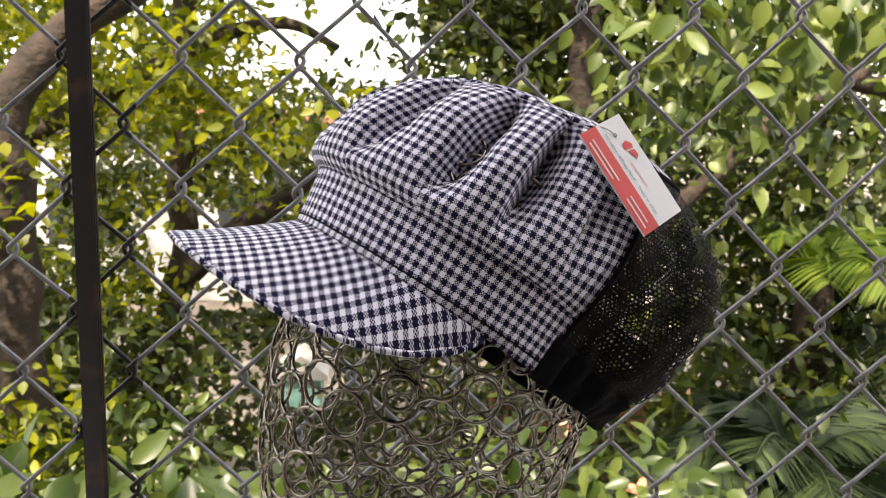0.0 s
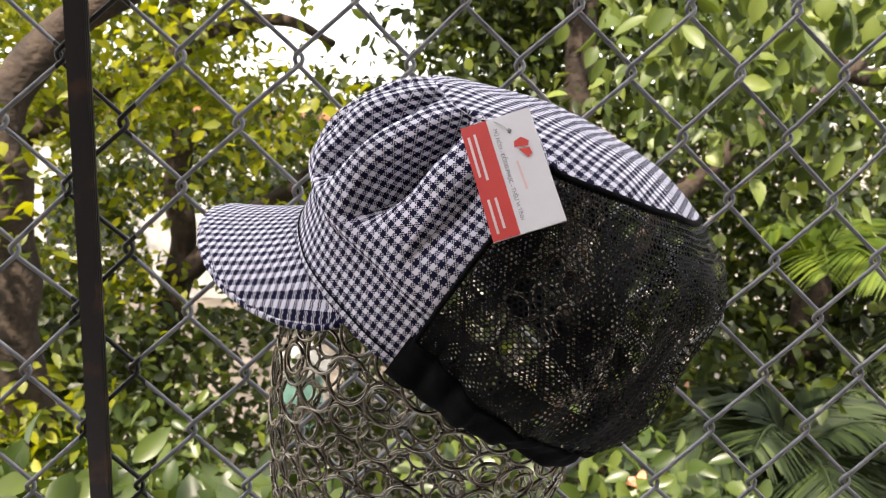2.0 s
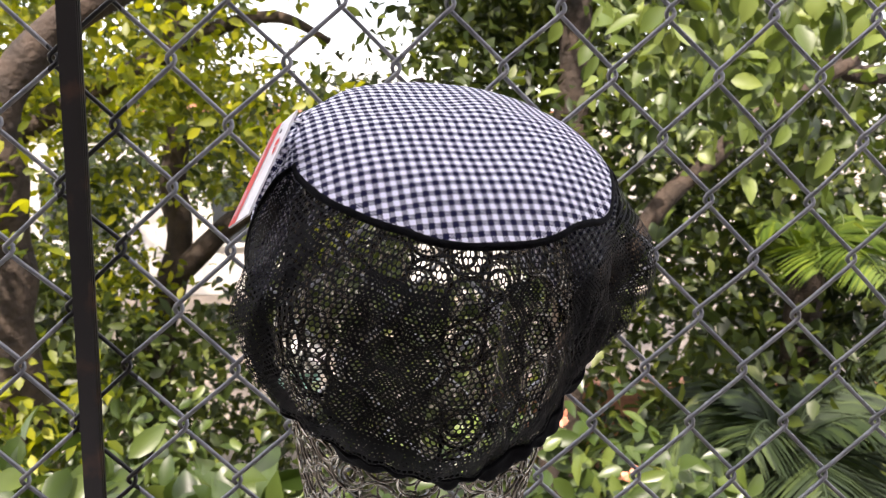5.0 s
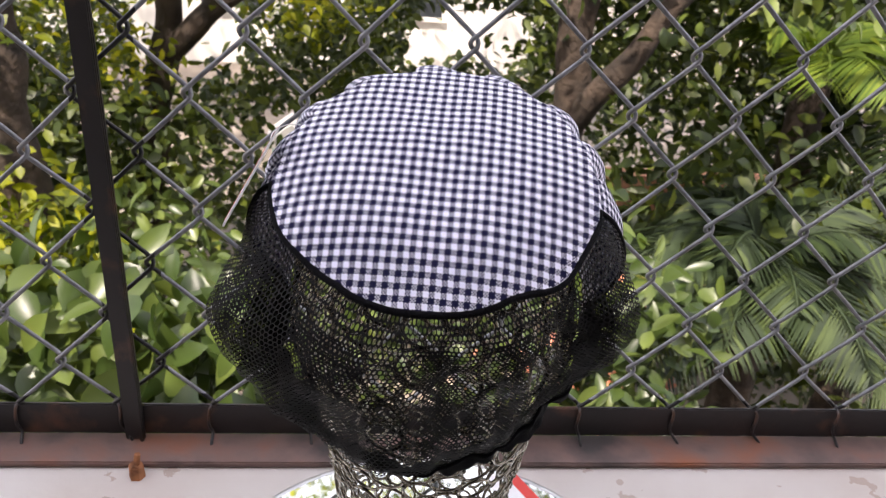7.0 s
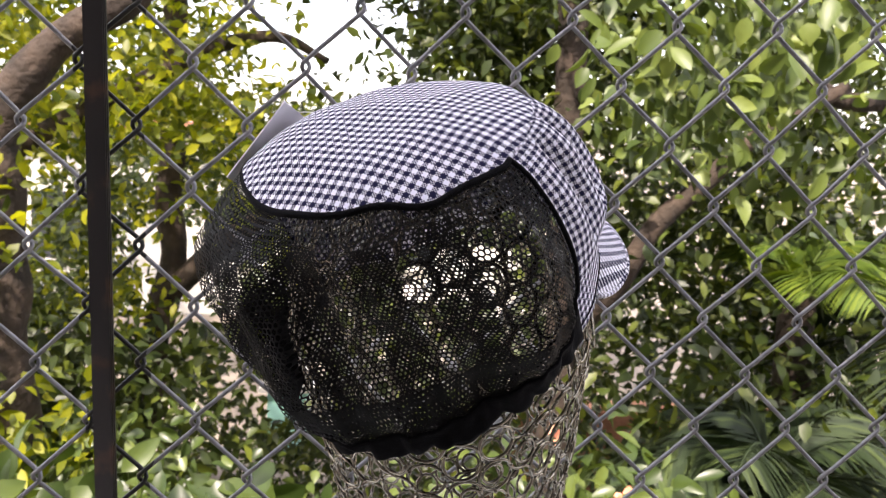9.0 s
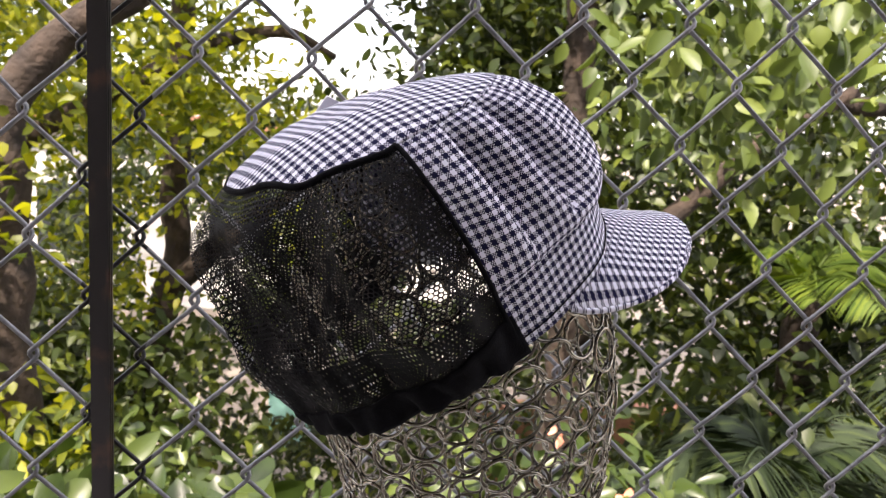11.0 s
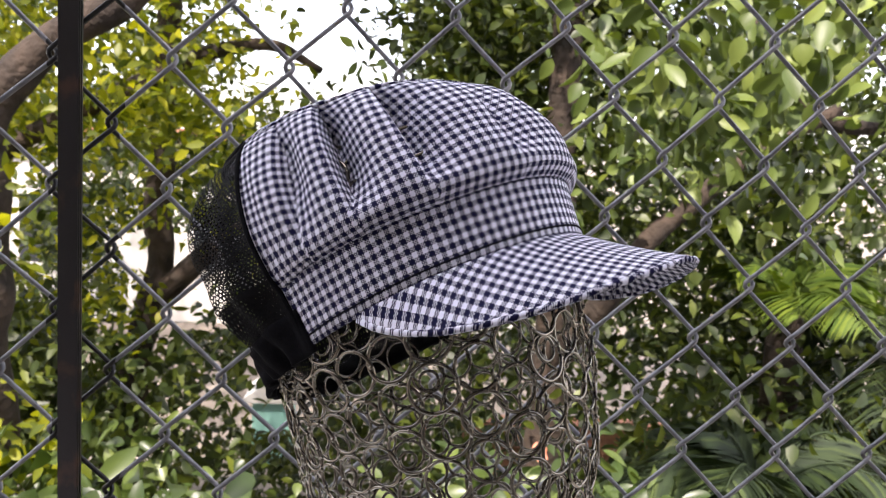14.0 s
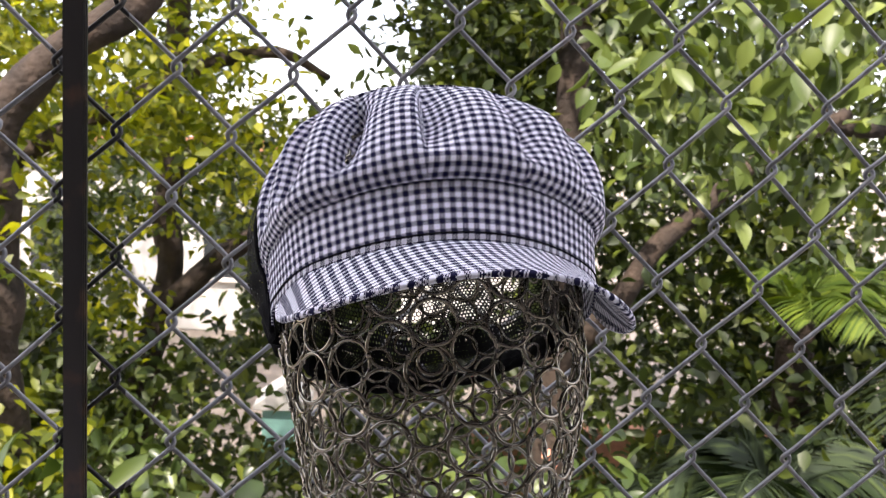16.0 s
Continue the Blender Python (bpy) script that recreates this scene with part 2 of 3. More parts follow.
gm = make_mesh("ground", [(-400, -400, -2.2), (400, -400, -2.2), (400, 400, -2.2), (-400, 400, -2.2)], [(0, 1, 2, 3)], GROUND, smooth=False)
tagged(part("ground", gm), "pale bare courtyard ground far below the fence", "ground", kind="structure")
tagged(part("terrace_floor", box_mesh("terrace_floor", (-6, -2.6, -0.15), (6, -0.42, 0.0), FLOOR)), "grey concrete terrace floor behind the parapet", "floor", kind="structure")
tagged(part("parapet_wall", box_mesh("parapet_wall", (-6, -0.42, -2.2), (6, 0.0, 0.965), LEDGE, 0.006)), "pale painted parapet with a rust-stained top", "wall", kind="structure")
# unseen wall, added to keep the sun off the cap and fence
tagged(part("added_shade_wall", box_mesh("added_shade_wall", (-8, -2.9, -2.2), (8, -2.6, 4.9), WALL_BACK)), "unseen grey rendered wall added behind the terrace to block the sun", "wall", kind="structure")
# unseen eave, added to cut sky light and sun on the cap
tagged(part("ceiling", box_mesh("ceiling", (-6, -2.6, 2.95), (6, -0.95, 3.10), WALL_BACK)), "unseen grey concrete eave added over the terrace to shade the cap", "ceiling", kind="structure")


# ---- chain-link fence ----
PX, PZ, FX, FZ = 0.0425, 0.0485, -0.20, 1.0


def fence():
    thing = new("chain_link_fence")
    thing.location = (0, 0, 0.965)
    tagged(thing, "grey galvanised chain-link fence with black steel posts on the parapet", "fence")
    rng = np.random.RandomState(4)
    base = Matrix.Translation((0, 0, -0.965))

    def knot(i, k):
        q = Vector((i * 0.37, k * 0.37, 1.5))
        return FX + i * PX + 0.0035 * noise.noise(q), FZ + (8 - k) * PZ + 0.003 * noise.noise(q + Vector((9, 3, 1)))

    for c in range(-36, 42):
        pts = []
        for k in range(8, -24, -1):
            right = (c + k) % 2 != 0
            i = c + 1 if right else c
            x, z = knot(i, k)
            s = 1 if right else -1
            hook = 0.0030
            # "/" strokes lie nearer, "\" strokes farther; they swap in the bend
            y_in, y_out = (-0.0035, 0.0035) if right else (0.0035, -0.0035)
            pts += [(x - s * 0.0040, y_in * 0.9, z - 0.0085), (x + s * hook * 0.7, y_in * 0.6, z - 0.0030), (x + s * hook, 0, z),
                    (x + s * hook * 0.7, y_out * 0.6, z + 0.0030), (x - s * 0.0040, y_out * 0.9, z + 0.0085)]
        v, f = tube(pts, 0.0019, 7)
        me = make_mesh("wire", v, f, WIRE)
        part("wire", me, thing, m=base)
    for x in (-2.27, -0.270, 1.73):
        post = part("post", box_mesh("post", (x - 0.0085, -0.011, 0.969), (x + 0.0085, -0.006, 2.35), BLACK, 0.0012), thing, "black painted steel angle post", m=base)
        part("post_flange", box_mesh("post_flange", (x + 0.0050, -0.0145, 0.969), (x + 0.0085, -0.0112, 2.35), BLACK, 0.0010), post)
    part("rail", box_mesh("rail", (-2.6, -0.0055, 0.9735), (2.6, -0.0015, 1.006), BLACK, 0.0010), thing, "black painted steel bottom rail", m=base)
    part("rail_flange", box_mesh("rail_flange", (-2.6, -0.042, 0.9655), (2.6, -0.0015, 0.9715), RUST, 0.0012), thing, "rusty brown flange of the bottom rail", m=base)
    # black tie wires that hold the mesh to the rail
    tie = None
    for i in range(-14, 24, 2):
        x, z = knot(i, 8)
        if tie is None:
            v, f = tube(smooth_path([(0, 0.002, 0.004), (0.002, -0.0085, 0.000), (0.001, -0.0090, -0.016), (0.004, -0.0085, -0.024), (0.007, -0.0150, -0.030), (0.009, -0.018, -0.0345)], 5), 0.0015, 6)
            tie = make_mesh("tie_wire", v, f, BLACK)
        part("tie_wire", tie, thing, m=base @ pose(x, 0, z + 0.002, 0, 0, rng.uniform(-25, 25)))
    part("top_rail", box_mesh("top_rail", (-2.6, -0.005, 2.32), (2.6, 0.005, 2.36), BLACK, 0.002), thing, m=base)


fence()

# a rusty bolt stub on the parapet beside the post
bolt = Pile()
v, f = tube([(0, 0, 0), (0, 0, 0.012), (0.001, 0, 0.014)], [0.007, 0.0065, 0.005], 6)
bolt.add(v, f)
v, f = tube([(0, 0, 0.012), (0.002, 0.001, 0.024)], [0.003, 0.0026], 8)
bolt.add(v, f)
tagged(part("rusty_bolt", bolt.mesh("rusty_bolt", simple("rust", (0.30, 0.12, 0.05), 0.9, spread=0.5, scale=90), False), m=pose(-0.258, -0.052, 0.965)),
       "rusty bolt stub standing on the parapet by the post", "bolt")

# round mirror on the parapet, on which the head stands
mirror = new("round_mirror")
mirror.location = (AX, AY, 0.965)
tagged(mirror, "round mirror plate lying under the display head", "mirror")
v, f = tube([(0, 0, 0.0), (0, 0, 0.0135)], 0.176, 96)
part("mirror_glass", make_mesh("mirror_glass", v, f, MIRROR, smooth=False), mirror)
ang = np.linspace(0, 2 * math.pi, 65)
v, f = tube(np.stack([0.1755 * np.cos(ang), 0.1755 * np.sin(ang), np.full(65, 0.0115)], 1), 0.0030, 8)
part("mirror_rim", make_mesh("mirror_rim", v, f, MIRROR_RIM), mirror)

# a loose card on the mirror
card = new("printed_card")
card.matrix_basis = pose(0.066, -0.085, 0.9788, 0, 0, 28)
tagged(card, "white card with a red stripe lying on the mirror", "card")
part("card_sheet", box_mesh("card_sheet", (-0.0140, -0.025, 0), (0.0140, 0.025, 0.0008), CARD), card)
part("red_stripe", box_mesh("red_stripe", (0.0040, -0.025, 0.0009), (0.0140, 0.025, 0.0011), RED), card)


# ---- display head of welded wire rings ----
HEAD_ROWS = ((0.072, 0.010, -0.012, 0.010), (0.060, 0.036, -0.050, 0.044), (0.040, 0.052, -0.072, 0.062), (0.0, 0.068, -0.082, 0.070),
             (-0.03, 0.079, -0.084, 0.074), (-0.05, 0.086, -0.083, 0.076), (-0.09, 0.093, -0.070, 0.067), (-0.13, 0.092, -0.056, 0.061), (-0.17, 0.084, -0.047, 0.055),
             (-0.205, 0.060, -0.046, 0.051), (-0.25, 0.052, -0.050, 0.052), (-0.285, 0.060, -0.062, 0.068), (-0.3065, 0.068, -0.072, 0.082))


def head_at(z, phi):
    """A point of the head's skin: height z over the cap's middle, phi radians from the front."""
    zs = [r[0] for r in HEAD_ROWS][::-1]
    fr, bk, wd = (float(np.interp(z, zs, [r[k] for r in HEAD_ROWS][::-1])) for k in (1, 2, 3))
    c, s = math.cos(phi), math.sin(phi)
    a = (fr - bk) / 2
    e = 2 / 2.3
    return Vector(((fr + bk) / 2 + a * math.copysign(abs(c) ** e, c), wd * math.copysign(abs(s) ** e, s), z))


def ring_head():
    """Rings in staggered columns, each welded to its neighbours."""
    rng = random.Random(7)
    pile = Pile()
    ang = np.linspace(0, 2 * math.pi, 29)
    ca, sa = np.cos(ang), np.sin(ang)
    z = 0.064
    row = 0
    while z > -0.300:
        fine = [head_at(z, 2 * math.pi * i / 240) for i in range(241)]
        run = np.concatenate([[0], np.cumsum([(fine[i + 1] - fine[i]).length for i in range(240)])])
        girth = run[-1]
        columns = 28 if -0.195 < z < 0.035 else max(6, 2 * round(girth / 0.034))
        pitch = girth / columns
        step = pitch * 0.56
        for j in range(columns // 2):
            g = ((2 * j + (row % 2) + rng.uniform(-0.10, 0.10)) / columns % 1.0) * girth
            phi = float(np.interp(g, run, np.linspace(0, 2 * math.pi, 241)))
            zz = z + rng.uniform(-0.0009, 0.0009)
            p = head_at(zz, phi)
            d1 = head_at(zz, phi + 0.05) - head_at(zz, phi - 0.05)
            d2 = head_at(min(0.07, zz + 0.006), phi) - head_at(max(-0.305, zz - 0.006), phi)
            d1.normalize()
            d2 = (d2 - d1 * d2.dot(d1)).normalized()
            nrm = d1.cross(d2).normalized()
            d2 = (d2 + nrm * rng.uniform(-0.09, 0.09)).normalized()
            big = math.hypot(pitch, step) / 2 * rng.uniform(0.95, 1.02)
            sizes = [(big, 0.0, 0.0)]
            if rng.random() < 0.16:
                r = big * rng.uniform(0.50, 0.66)
                t = rng.uniform(0, 2 * math.pi)
                sizes.append((r, (big - r - 0.0010) * math.cos(t), (big - r - 0.0010) * math.sin(t)))
            for r, o1, o2 in sizes:
                centre = np.array(p + d1 * o1 + d2 * o2 + nrm * rng.uniform(-0.0008, 0.0008))
                e1, e2 = np.array(d1), np.array(d2)
                line = centre + np.outer(ca * r, e1) + np.outer(sa * r, e2)
                line -= np.outer(((ca * r) ** 2) / 0.16, np.array(nrm))
                v, f = tube(line, rng.uniform(0.00085, 0.00098), 7)
                pile.add(v, f)
            # weld beads where it meets the next rings
            for t in (28, 152, 90):
                q = np.array(p + d1 * (big * math.cos(radians(t))) + d2 * (big * math.sin(radians(t))))
                w = np.array(d1) * 0.0011
                v, f = tube([q - w, q - w * 0.5, q + w * 0.5, q + w], [0.0006, 0.00135, 0.00135, 0.0006], 7)
                pile.add(v, f)
        z -= step
        row += 1
    head = part("display_head", pile.mesh("display_head", RING))
    tagged(head, "display head of welded dark metal rings under the cap", "mannequin head")
    return head


head_thing = ring_head()


# ---- newsboy cap ----
TILT = radians(35)
CUT = 93.0                                   # degrees from the front at which cloth gives way to net
SK = (0.0, 0.18, 0.24, 0.42, 0.60, 0.76, 0.90, 1.0)
PROFILES = {
    0: ((.092, 0), (.097, .028), (.105, .033), (.105, .051), (.094, .076), (.075, .095), (.037, .110), (0, .119)),
    45: ((.088, 0), (.092, .028), (.099, .033), (.099, .051), (.090, .078), (.073, .099), (.037, .113), (0, .119)),
    75: ((.083, 0), (.085, .030), (.089, .035), (.089, .055), (.083, .083), (.070, .104), (.036, .116), (0, .119)),
    95: ((.081, 0), (.083, .028), (.086, .036), (.088, .060), (.082, .086), (.070, .106), (.038, .118), (0, .119)),
    125: ((.086, 0), (.097, .020), (.103, .036), (.105, .062), (.098, .088), (.075, .108), (.039, .120), (0, .119)),
    155: ((.092, -.002), (.101, .015), (.104, .034), (.100, .066), (.096, .096), (.079, .110), (.042, .121), (0, .119)),
    180: ((.095, -.005), (.104, .012), (.106, .032), (.100, .066), (.093, .099), (.078, .112), (.042, .121), (0, .119)),
}


def lid_edge(phi):
    """Where the crown's lid ends: lower at the sides, higher at the back."""
    a = abs((phi + 180) % 360 - 180)
    return 0.76 + 0.068 * max(0.0, min(1.0, (a - 98) / 50)) ** 0.8 - 0.022 * math.exp(-((phi % 360 - 232) / 9) ** 2)


PLEATS = ((-76, 0.010), (-58, 0.023), (-37, 0.025), (-11, 0.014), (14, 0.020), (38, 0.030), (58, 0.028), (79, 0.007))


def cap_point(phi, s):
    """A point of the crown in the cap's own level frame: phi degrees from the front, s from the rim to the button."""
    a = abs((phi + 180) % 360 - 180)
    keys = sorted(PROFILES)
    for k0, k1 in zip(keys, keys[1:]):
        if a <= k1:
            break
    t = (a - k0) / (k1 - k0)
    t = t * t * (3 - 2 * t)
    i = max([0] + [j for j in range(len(SK) - 1) if SK[j] <= min(s, 0.9999)])

    def at(k, c):
        pr = PROFILES[k]
        if s <= SK[1]:
            u = s / SK[1]
            return pr[0][c] * (1 - u) + pr[1][c] * u
        q = [pr[max(0, min(len(SK) - 1, i + d))][c] for d in (-1, 0, 1, 2)]
        x = [SK[max(0, min(len(SK) - 1, i + d))] for d in (-1, 0, 1, 2)]
        u = (s - x[1]) / (x[2] - x[1])
        m1 = (q[2] - q[0]) / (x[2] - x[0]) * (x[2] - x[1]) if i > 1 else 0.8 * (q[2] - q[1])
        m2 = (q[3] - q[1]) / (x[3] - x[1]) * (x[2] - x[1]) if x[3] > x[2] else 0.0
        if c == 1 and i == len(SK) - 2:
            m2 = 0.0
        if c == 0 and i == len(SK) - 2:
            m2 = -0.036
        return ((2 * u ** 3 - 3 * u * u + 1) * q[1] + (u ** 3 - 2 * u * u + u) * m1 + (-2 * u ** 3 + 3 * u * u) * q[2] + (u ** 3 - u * u) * m2)

    r = at(k0, 0) * (1 - t) + at(k1, 0) * t
    w = at(k0, 1) * (1 - t) + at(k1, 1) * t
    signed = (phi + 180) % 360 - 180
    if a < CUT:
        env = max(0.0, min(1.0, (s - 0.27) / 0.22)) * max(0.0, min(1.0, (0.765 - s) / 0.14))
        fold = 0.0
        for c, d in PLEATS:
            x = signed - c
            fold -= d * (math.exp(-(x / (6.0 if c > 0 else 8.0)) ** 2) if x > 0 else math.exp(-(x / 1.3) ** 2))
            fold += d * 0.09 * math.exp(-((x + 7.5) / 4.5) ** 2)
        edge = max(0.0, min(1.0, (CUT - a) / 8))
        r += fold * env * edge
        r += 0.003 * noise.noise(Vector((signed * 0.07, s * 6, 2.2))) * env * edge
    else:
        r += (0.0012 * math.sin(radians(signed * 17)) + 0.005 * noise.noise(Vector((signed * 0.22, s * 9.0, 4.4)))) * max(0.0, min(1.0, (a - CUT) / 10)) * max(0.0, 1 - s / 0.3)
        env = max(0.0, min(1.0, s / 0.2)) * max(0.0, min(1.0, (0.80 - s) / 0.2))
        edge = max(0.0, min(1.0, (a - CUT) / 12))
        r += (0.0022 * math.sin(radians(signed * 9 + 40 * s)) + 0.006 * noise.noise(Vector((signed * 0.05, s * 3.2, 7.7))) + 0.004 * noise.noise(Vector((signed * 0.16, s * 5.0, 3.1)))) * env * edge
        # the bag of net stands out more on the card's side
        r += (0.005 * math.exp(-((signed - 110) / 18) ** 2) + 0.007 * math.exp(-((signed + 106) / 13) ** 2) - 0.010 * math.exp(-((signed + 138) / 26) ** 2) - 0.006 * math.exp(-((phi % 360 - 203) / 26) ** 2)) * env
    if s > 0.7:
        lift = min(1.0, (s - 0.7) / 0.15)
        w += 0.0022 * lift * noise.noise(Vector((r * math.cos(radians(phi)) * 26, r * math.sin(radians(phi)) * 26, 5.1)))
    return Vector((r * math.cos(radians(phi)), r * math.sin(radians(phi)), w))


TURN = Matrix.Translation((0.0, 0.0, -0.037)) @ Matrix.Rotation(-TILT, 4, "Y")


def seat(p):
    """From the cap's level frame to its tilted seat on the head."""
    return TURN @ p


def sheet(phis, ss, uv, mat, name, lift=0.0, thick=0.0012, warp=lambda p, s: s):
    """A cloth shell over a stretch of the crown, with its outer and inner face and its edges."""
    nphi, ns = len(phis), len(ss)
    level = [[cap_point(p, warp(p, s)) for s in ss] for p in phis]
    # cloth length round the crown, row by row
    run = [[0.0] * ns for _ in range(nphi)]
    for i in range(1, nphi):
        for j in range(ns):
            run[i][j] = run[i - 1][j] + (level[i][j] - level[i - 1][j]).length

    def length_to(phi, j):
        x = (phi - phis[0]) / (phis[-1] - phis[0]) * (nphi - 1)
        i = max(0, min(nphi - 2, int(x)))
        return run[i][j] + (run[i + 1][j] - run[i][j]) * (x - i)

    outer, inner = [], []
    for i in range(nphi):
        for j in range(ns):
            a = level[min(i + 1, nphi - 1)][j] - level[max(i - 1, 0)][j]
            b = level[i][min(j + 1, ns - 1)] - level[i][max(j - 1, 0)]
            nrm = a.cross(b)
            if nrm.length < 1e-12:
                nrm = Vector((0, 0, 1))
            nrm.normalize()
            outer.append(level[i][j] + nrm * lift)
            inner.append(level[i][j] + nrm * (lift - thick))
    verts = [seat(p) for p in outer] + [seat(p) for p in inner]
    n = nphi * ns
    faces, uvs = [], []
    for i in range(nphi - 1):
        for j in range(ns - 1):
            q = (i * ns + j, (i + 1) * ns + j, (i + 1) * ns + j + 1, i * ns + j + 1)
            pc = 0.5 * (phis[i] + phis[i + 1])
            corner = [uv(phis[k // ns], ss[k % ns], level[k // ns][k % ns], pc, (k % ns, run[k // ns][k % ns], length_to)) for k in q]
            faces.append(q)
            uvs += corner
            faces.append(tuple(k + n for k in reversed(q)))
            uvs += corner[::-1]
    rim = [(i * ns, (i + 1) * ns) for i in range(nphi - 1)] + [((i + 1) * ns + ns - 1, i * ns + ns - 1) for i in range(nphi - 1)]
    rim += [(j + 1, j) for j in range(ns - 1)] + [((nphi - 1) * ns + j, (nphi - 1) * ns + j + 1) for j in range(ns - 1)]
    for a, b in rim:
        faces.append((b, a, a + n, b + n))
        for k in (b, a, a, b):
            uvs.append(uv(phis[k // ns], ss[k % ns], level[k // ns][k % ns], phis[k // ns], (k % ns, run[k // ns][k % ns], length_to)))
    return make_mesh(name, verts, faces, mat, uvs)


def net_mesh(phi0, phi1, s0, s1, cell, name, hole=0.62):
    """Honeycomb net over a stretch of the crown: every hole is cut out."""
    rmean, length = 0.104, 0.115
    nx, ny = int(radians(phi1 - phi0) * rmean / cell), int(length * (s1 - s0) / 0.66 / (cell * 0.87))
    # a fine lattice of the crown, looked up for each corner
    gp, gs = np.linspace(phi0, phi1, 150), np.linspace(s0, s1, 70)
    grid = np.array([[tuple(seat(cap_point(p, s0 + (s - s0) * (lid_edge(p) + 0.015 - s0) / 0.755 if s1 > 0.77 else s))) for s in gs] for p in gp])

    def spot(x, y):
        fx, fy = min(max(x, 0), 1) * 148.999, min(max(y, 0), 1) * 68.999
        i, j = int(fx), int(fy)
        a, b = fx - i, fy - j
        return (grid[i, j] * (1 - a) * (1 - b) + grid[i + 1, j] * a * (1 - b) + grid[i, j + 1] * (1 - a) * b + grid[i + 1, j + 1] * a * b)

    rng = random.Random(3)
    verts, faces = [], []
    for yy in range(ny + 1):
        for xx in range(nx + 1):
            cx, cy = (xx + 0.5 * (yy % 2)) / nx, yy / ny
            h = hole * rng.uniform(0.8, 1.12)
            start = len(verts)
            for k in range(6):
                t = radians(60 * k + 30)
                ox, oy = math.cos(t) * 0.577 / nx, math.sin(t) * 0.577 / ny * 1.15
                verts.append(spot(cx + ox * 1.01, cy + oy * 1.01))
                verts.append(spot(cx + ox * h, cy + oy * h))
            for k in range(6):
                a, b = start + 2 * k, start + 2 * ((k + 1) % 6)
                faces.append((a, b, b + 1, a + 1))
    return make_mesh(name, verts, faces, NET)


ARC_S = [i / 60 for i in range(61)]
ARC = [0.0]
for _a, _b in zip(ARC_S, ARC_S[1:]):
    ARC.append(ARC[-1] + (cap_point(12, _b) - cap_point(12, _a)).length)


def panel_uv(phi, s, p, pc, row):
    bounds = [-CUT] + [c for c, _ in PLEATS] + [CUT]
    for lo, hi in zip(bounds, bounds[1:]):
        if pc <= hi:
            break
    j, here, length_to = row
    return (here - length_to((lo + hi) / 2, j) + lo * 0.0011, float(np.interp(s, ARC_S, ARC)) + lo * 0.0007)


def newsboy_cap():
    cap = new("newsboy_cap")
    tagged(cap, "navy and white gingham newsboy cap with black net back", "cap")
    lin = lambda a, b, n: [a + (b - a) * i / (n - 1) for i in range(n)]
    part("cap_band", sheet(lin(-CUT, CUT, 90), lin(0.0, 0.185, 8), lambda p, s, q, c, row: (radians(p) * 0.089, q.z), GINGHAM, "cap_band"), cap)
    part("crown_front", sheet(lin(-CUT, CUT, 340), lin(0.186, 0.765, 46), panel_uv, GINGHAM, "crown_front", lift=0.0004), cap, "pleated gingham crown")
    part("crown_top", sheet(lin(-180, 180, 150), lin(0.0, 1.0, 22), lambda p, s, q, c, row: (q.y, q.x * 0.93), GINGHAM, "crown_top", lift=0.0012,
                            warp=lambda p, s: lid_edge(p) - 0.004 + s * (1.0035 - lid_edge(p))), cap)
    part("hair_net", net_mesh(CUT - 1, 360 - CUT + 1, 0.02, 0.775, 0.0026, "hair_net", 0.75), cap, "black honeycomb net back of the cap")
    for lo, hi in ((95, 104), (116, 127), (143, 166), (182, 192), (203, 215), (222, 236), (256, 265)):
        part("net_fold", net_mesh(lo, hi, 0.04, 0.74, 0.0022, "net_fold", 0.66), cap, "gathered fold of black net", m=Matrix.Scale(0.975, 4))
    part("net_hem", net_mesh(CUT, 360 - CUT, 0.06, 0.24, 0.0022, "net_hem", 0.50), cap, "doubled net above the elastic", m=Matrix.Scale(0.985, 4))
    part("elastic_band", sheet([CUT - 2 + i * (360 - 2 * CUT + 4) / 160 for i in range(161)], lin(-0.02, 0.115, 8), lambda p, s, q, c, row: (0, 0), BLACK_CLOTH, "elastic_band", lift=0.0012, thick=0.0022), cap, "black gathered elastic band")

    # black piping between cloth and net
    line = [seat(cap_point(p, lid_edge(p) - 0.002)) for p in lin(CUT, 360 - CUT, 120)]
    v, f = tube([tuple(p) for p in line], 0.0017, 7)
    part("net_piping", make_mesh("net_piping", v, f, BLACK_CLOTH), cap)
    for sgn in (-1, 1):
        line = [seat(cap_point(sgn * CUT, s)) for s in lin(0.0, 0.76, 40)]
        v, f = tube([tuple(p) for p in line], 0.0012, 7)
        part("side_piping", make_mesh("side_piping", v, f, BLACK_CLOTH), cap)

    # seams: a fine stitched line on the band and round the lid
    for s, lo, hi, name in ((0.030, -CUT, CUT, "band_stitching"),):
        line = [seat(cap_point(p, s) * 1.004) for p in lin(lo, hi, 120)]
        v, f = tube([tuple(p) for p in line], 0.00035, 5)
        part(name, make_mesh(name, v, f, BLACK_CLOTH), cap)

    # peak
    SPAN, REACH, DROP = 71.0, 0.057, radians(41)
    na, nb = 72, 18
    top, flat = [], []
    for i in range(na):
        a = -1 + 2 * i / (na - 1)
        root = cap_point(a * SPAN, 0.0)
        reach = REACH * max(0.0, 1 - abs(a) ** 2.2) ** 0.72
        d = radians(a * SPAN * 0.23)
        for j in range(nb):
            b = j / (nb - 1)
            out = reach * b
            drop = DROP + radians(22 if a < 0 else 36) * a * a - radians(4) * b
            flat.append((root.y + out * math.sin(d), root.x + out * math.cos(d)))
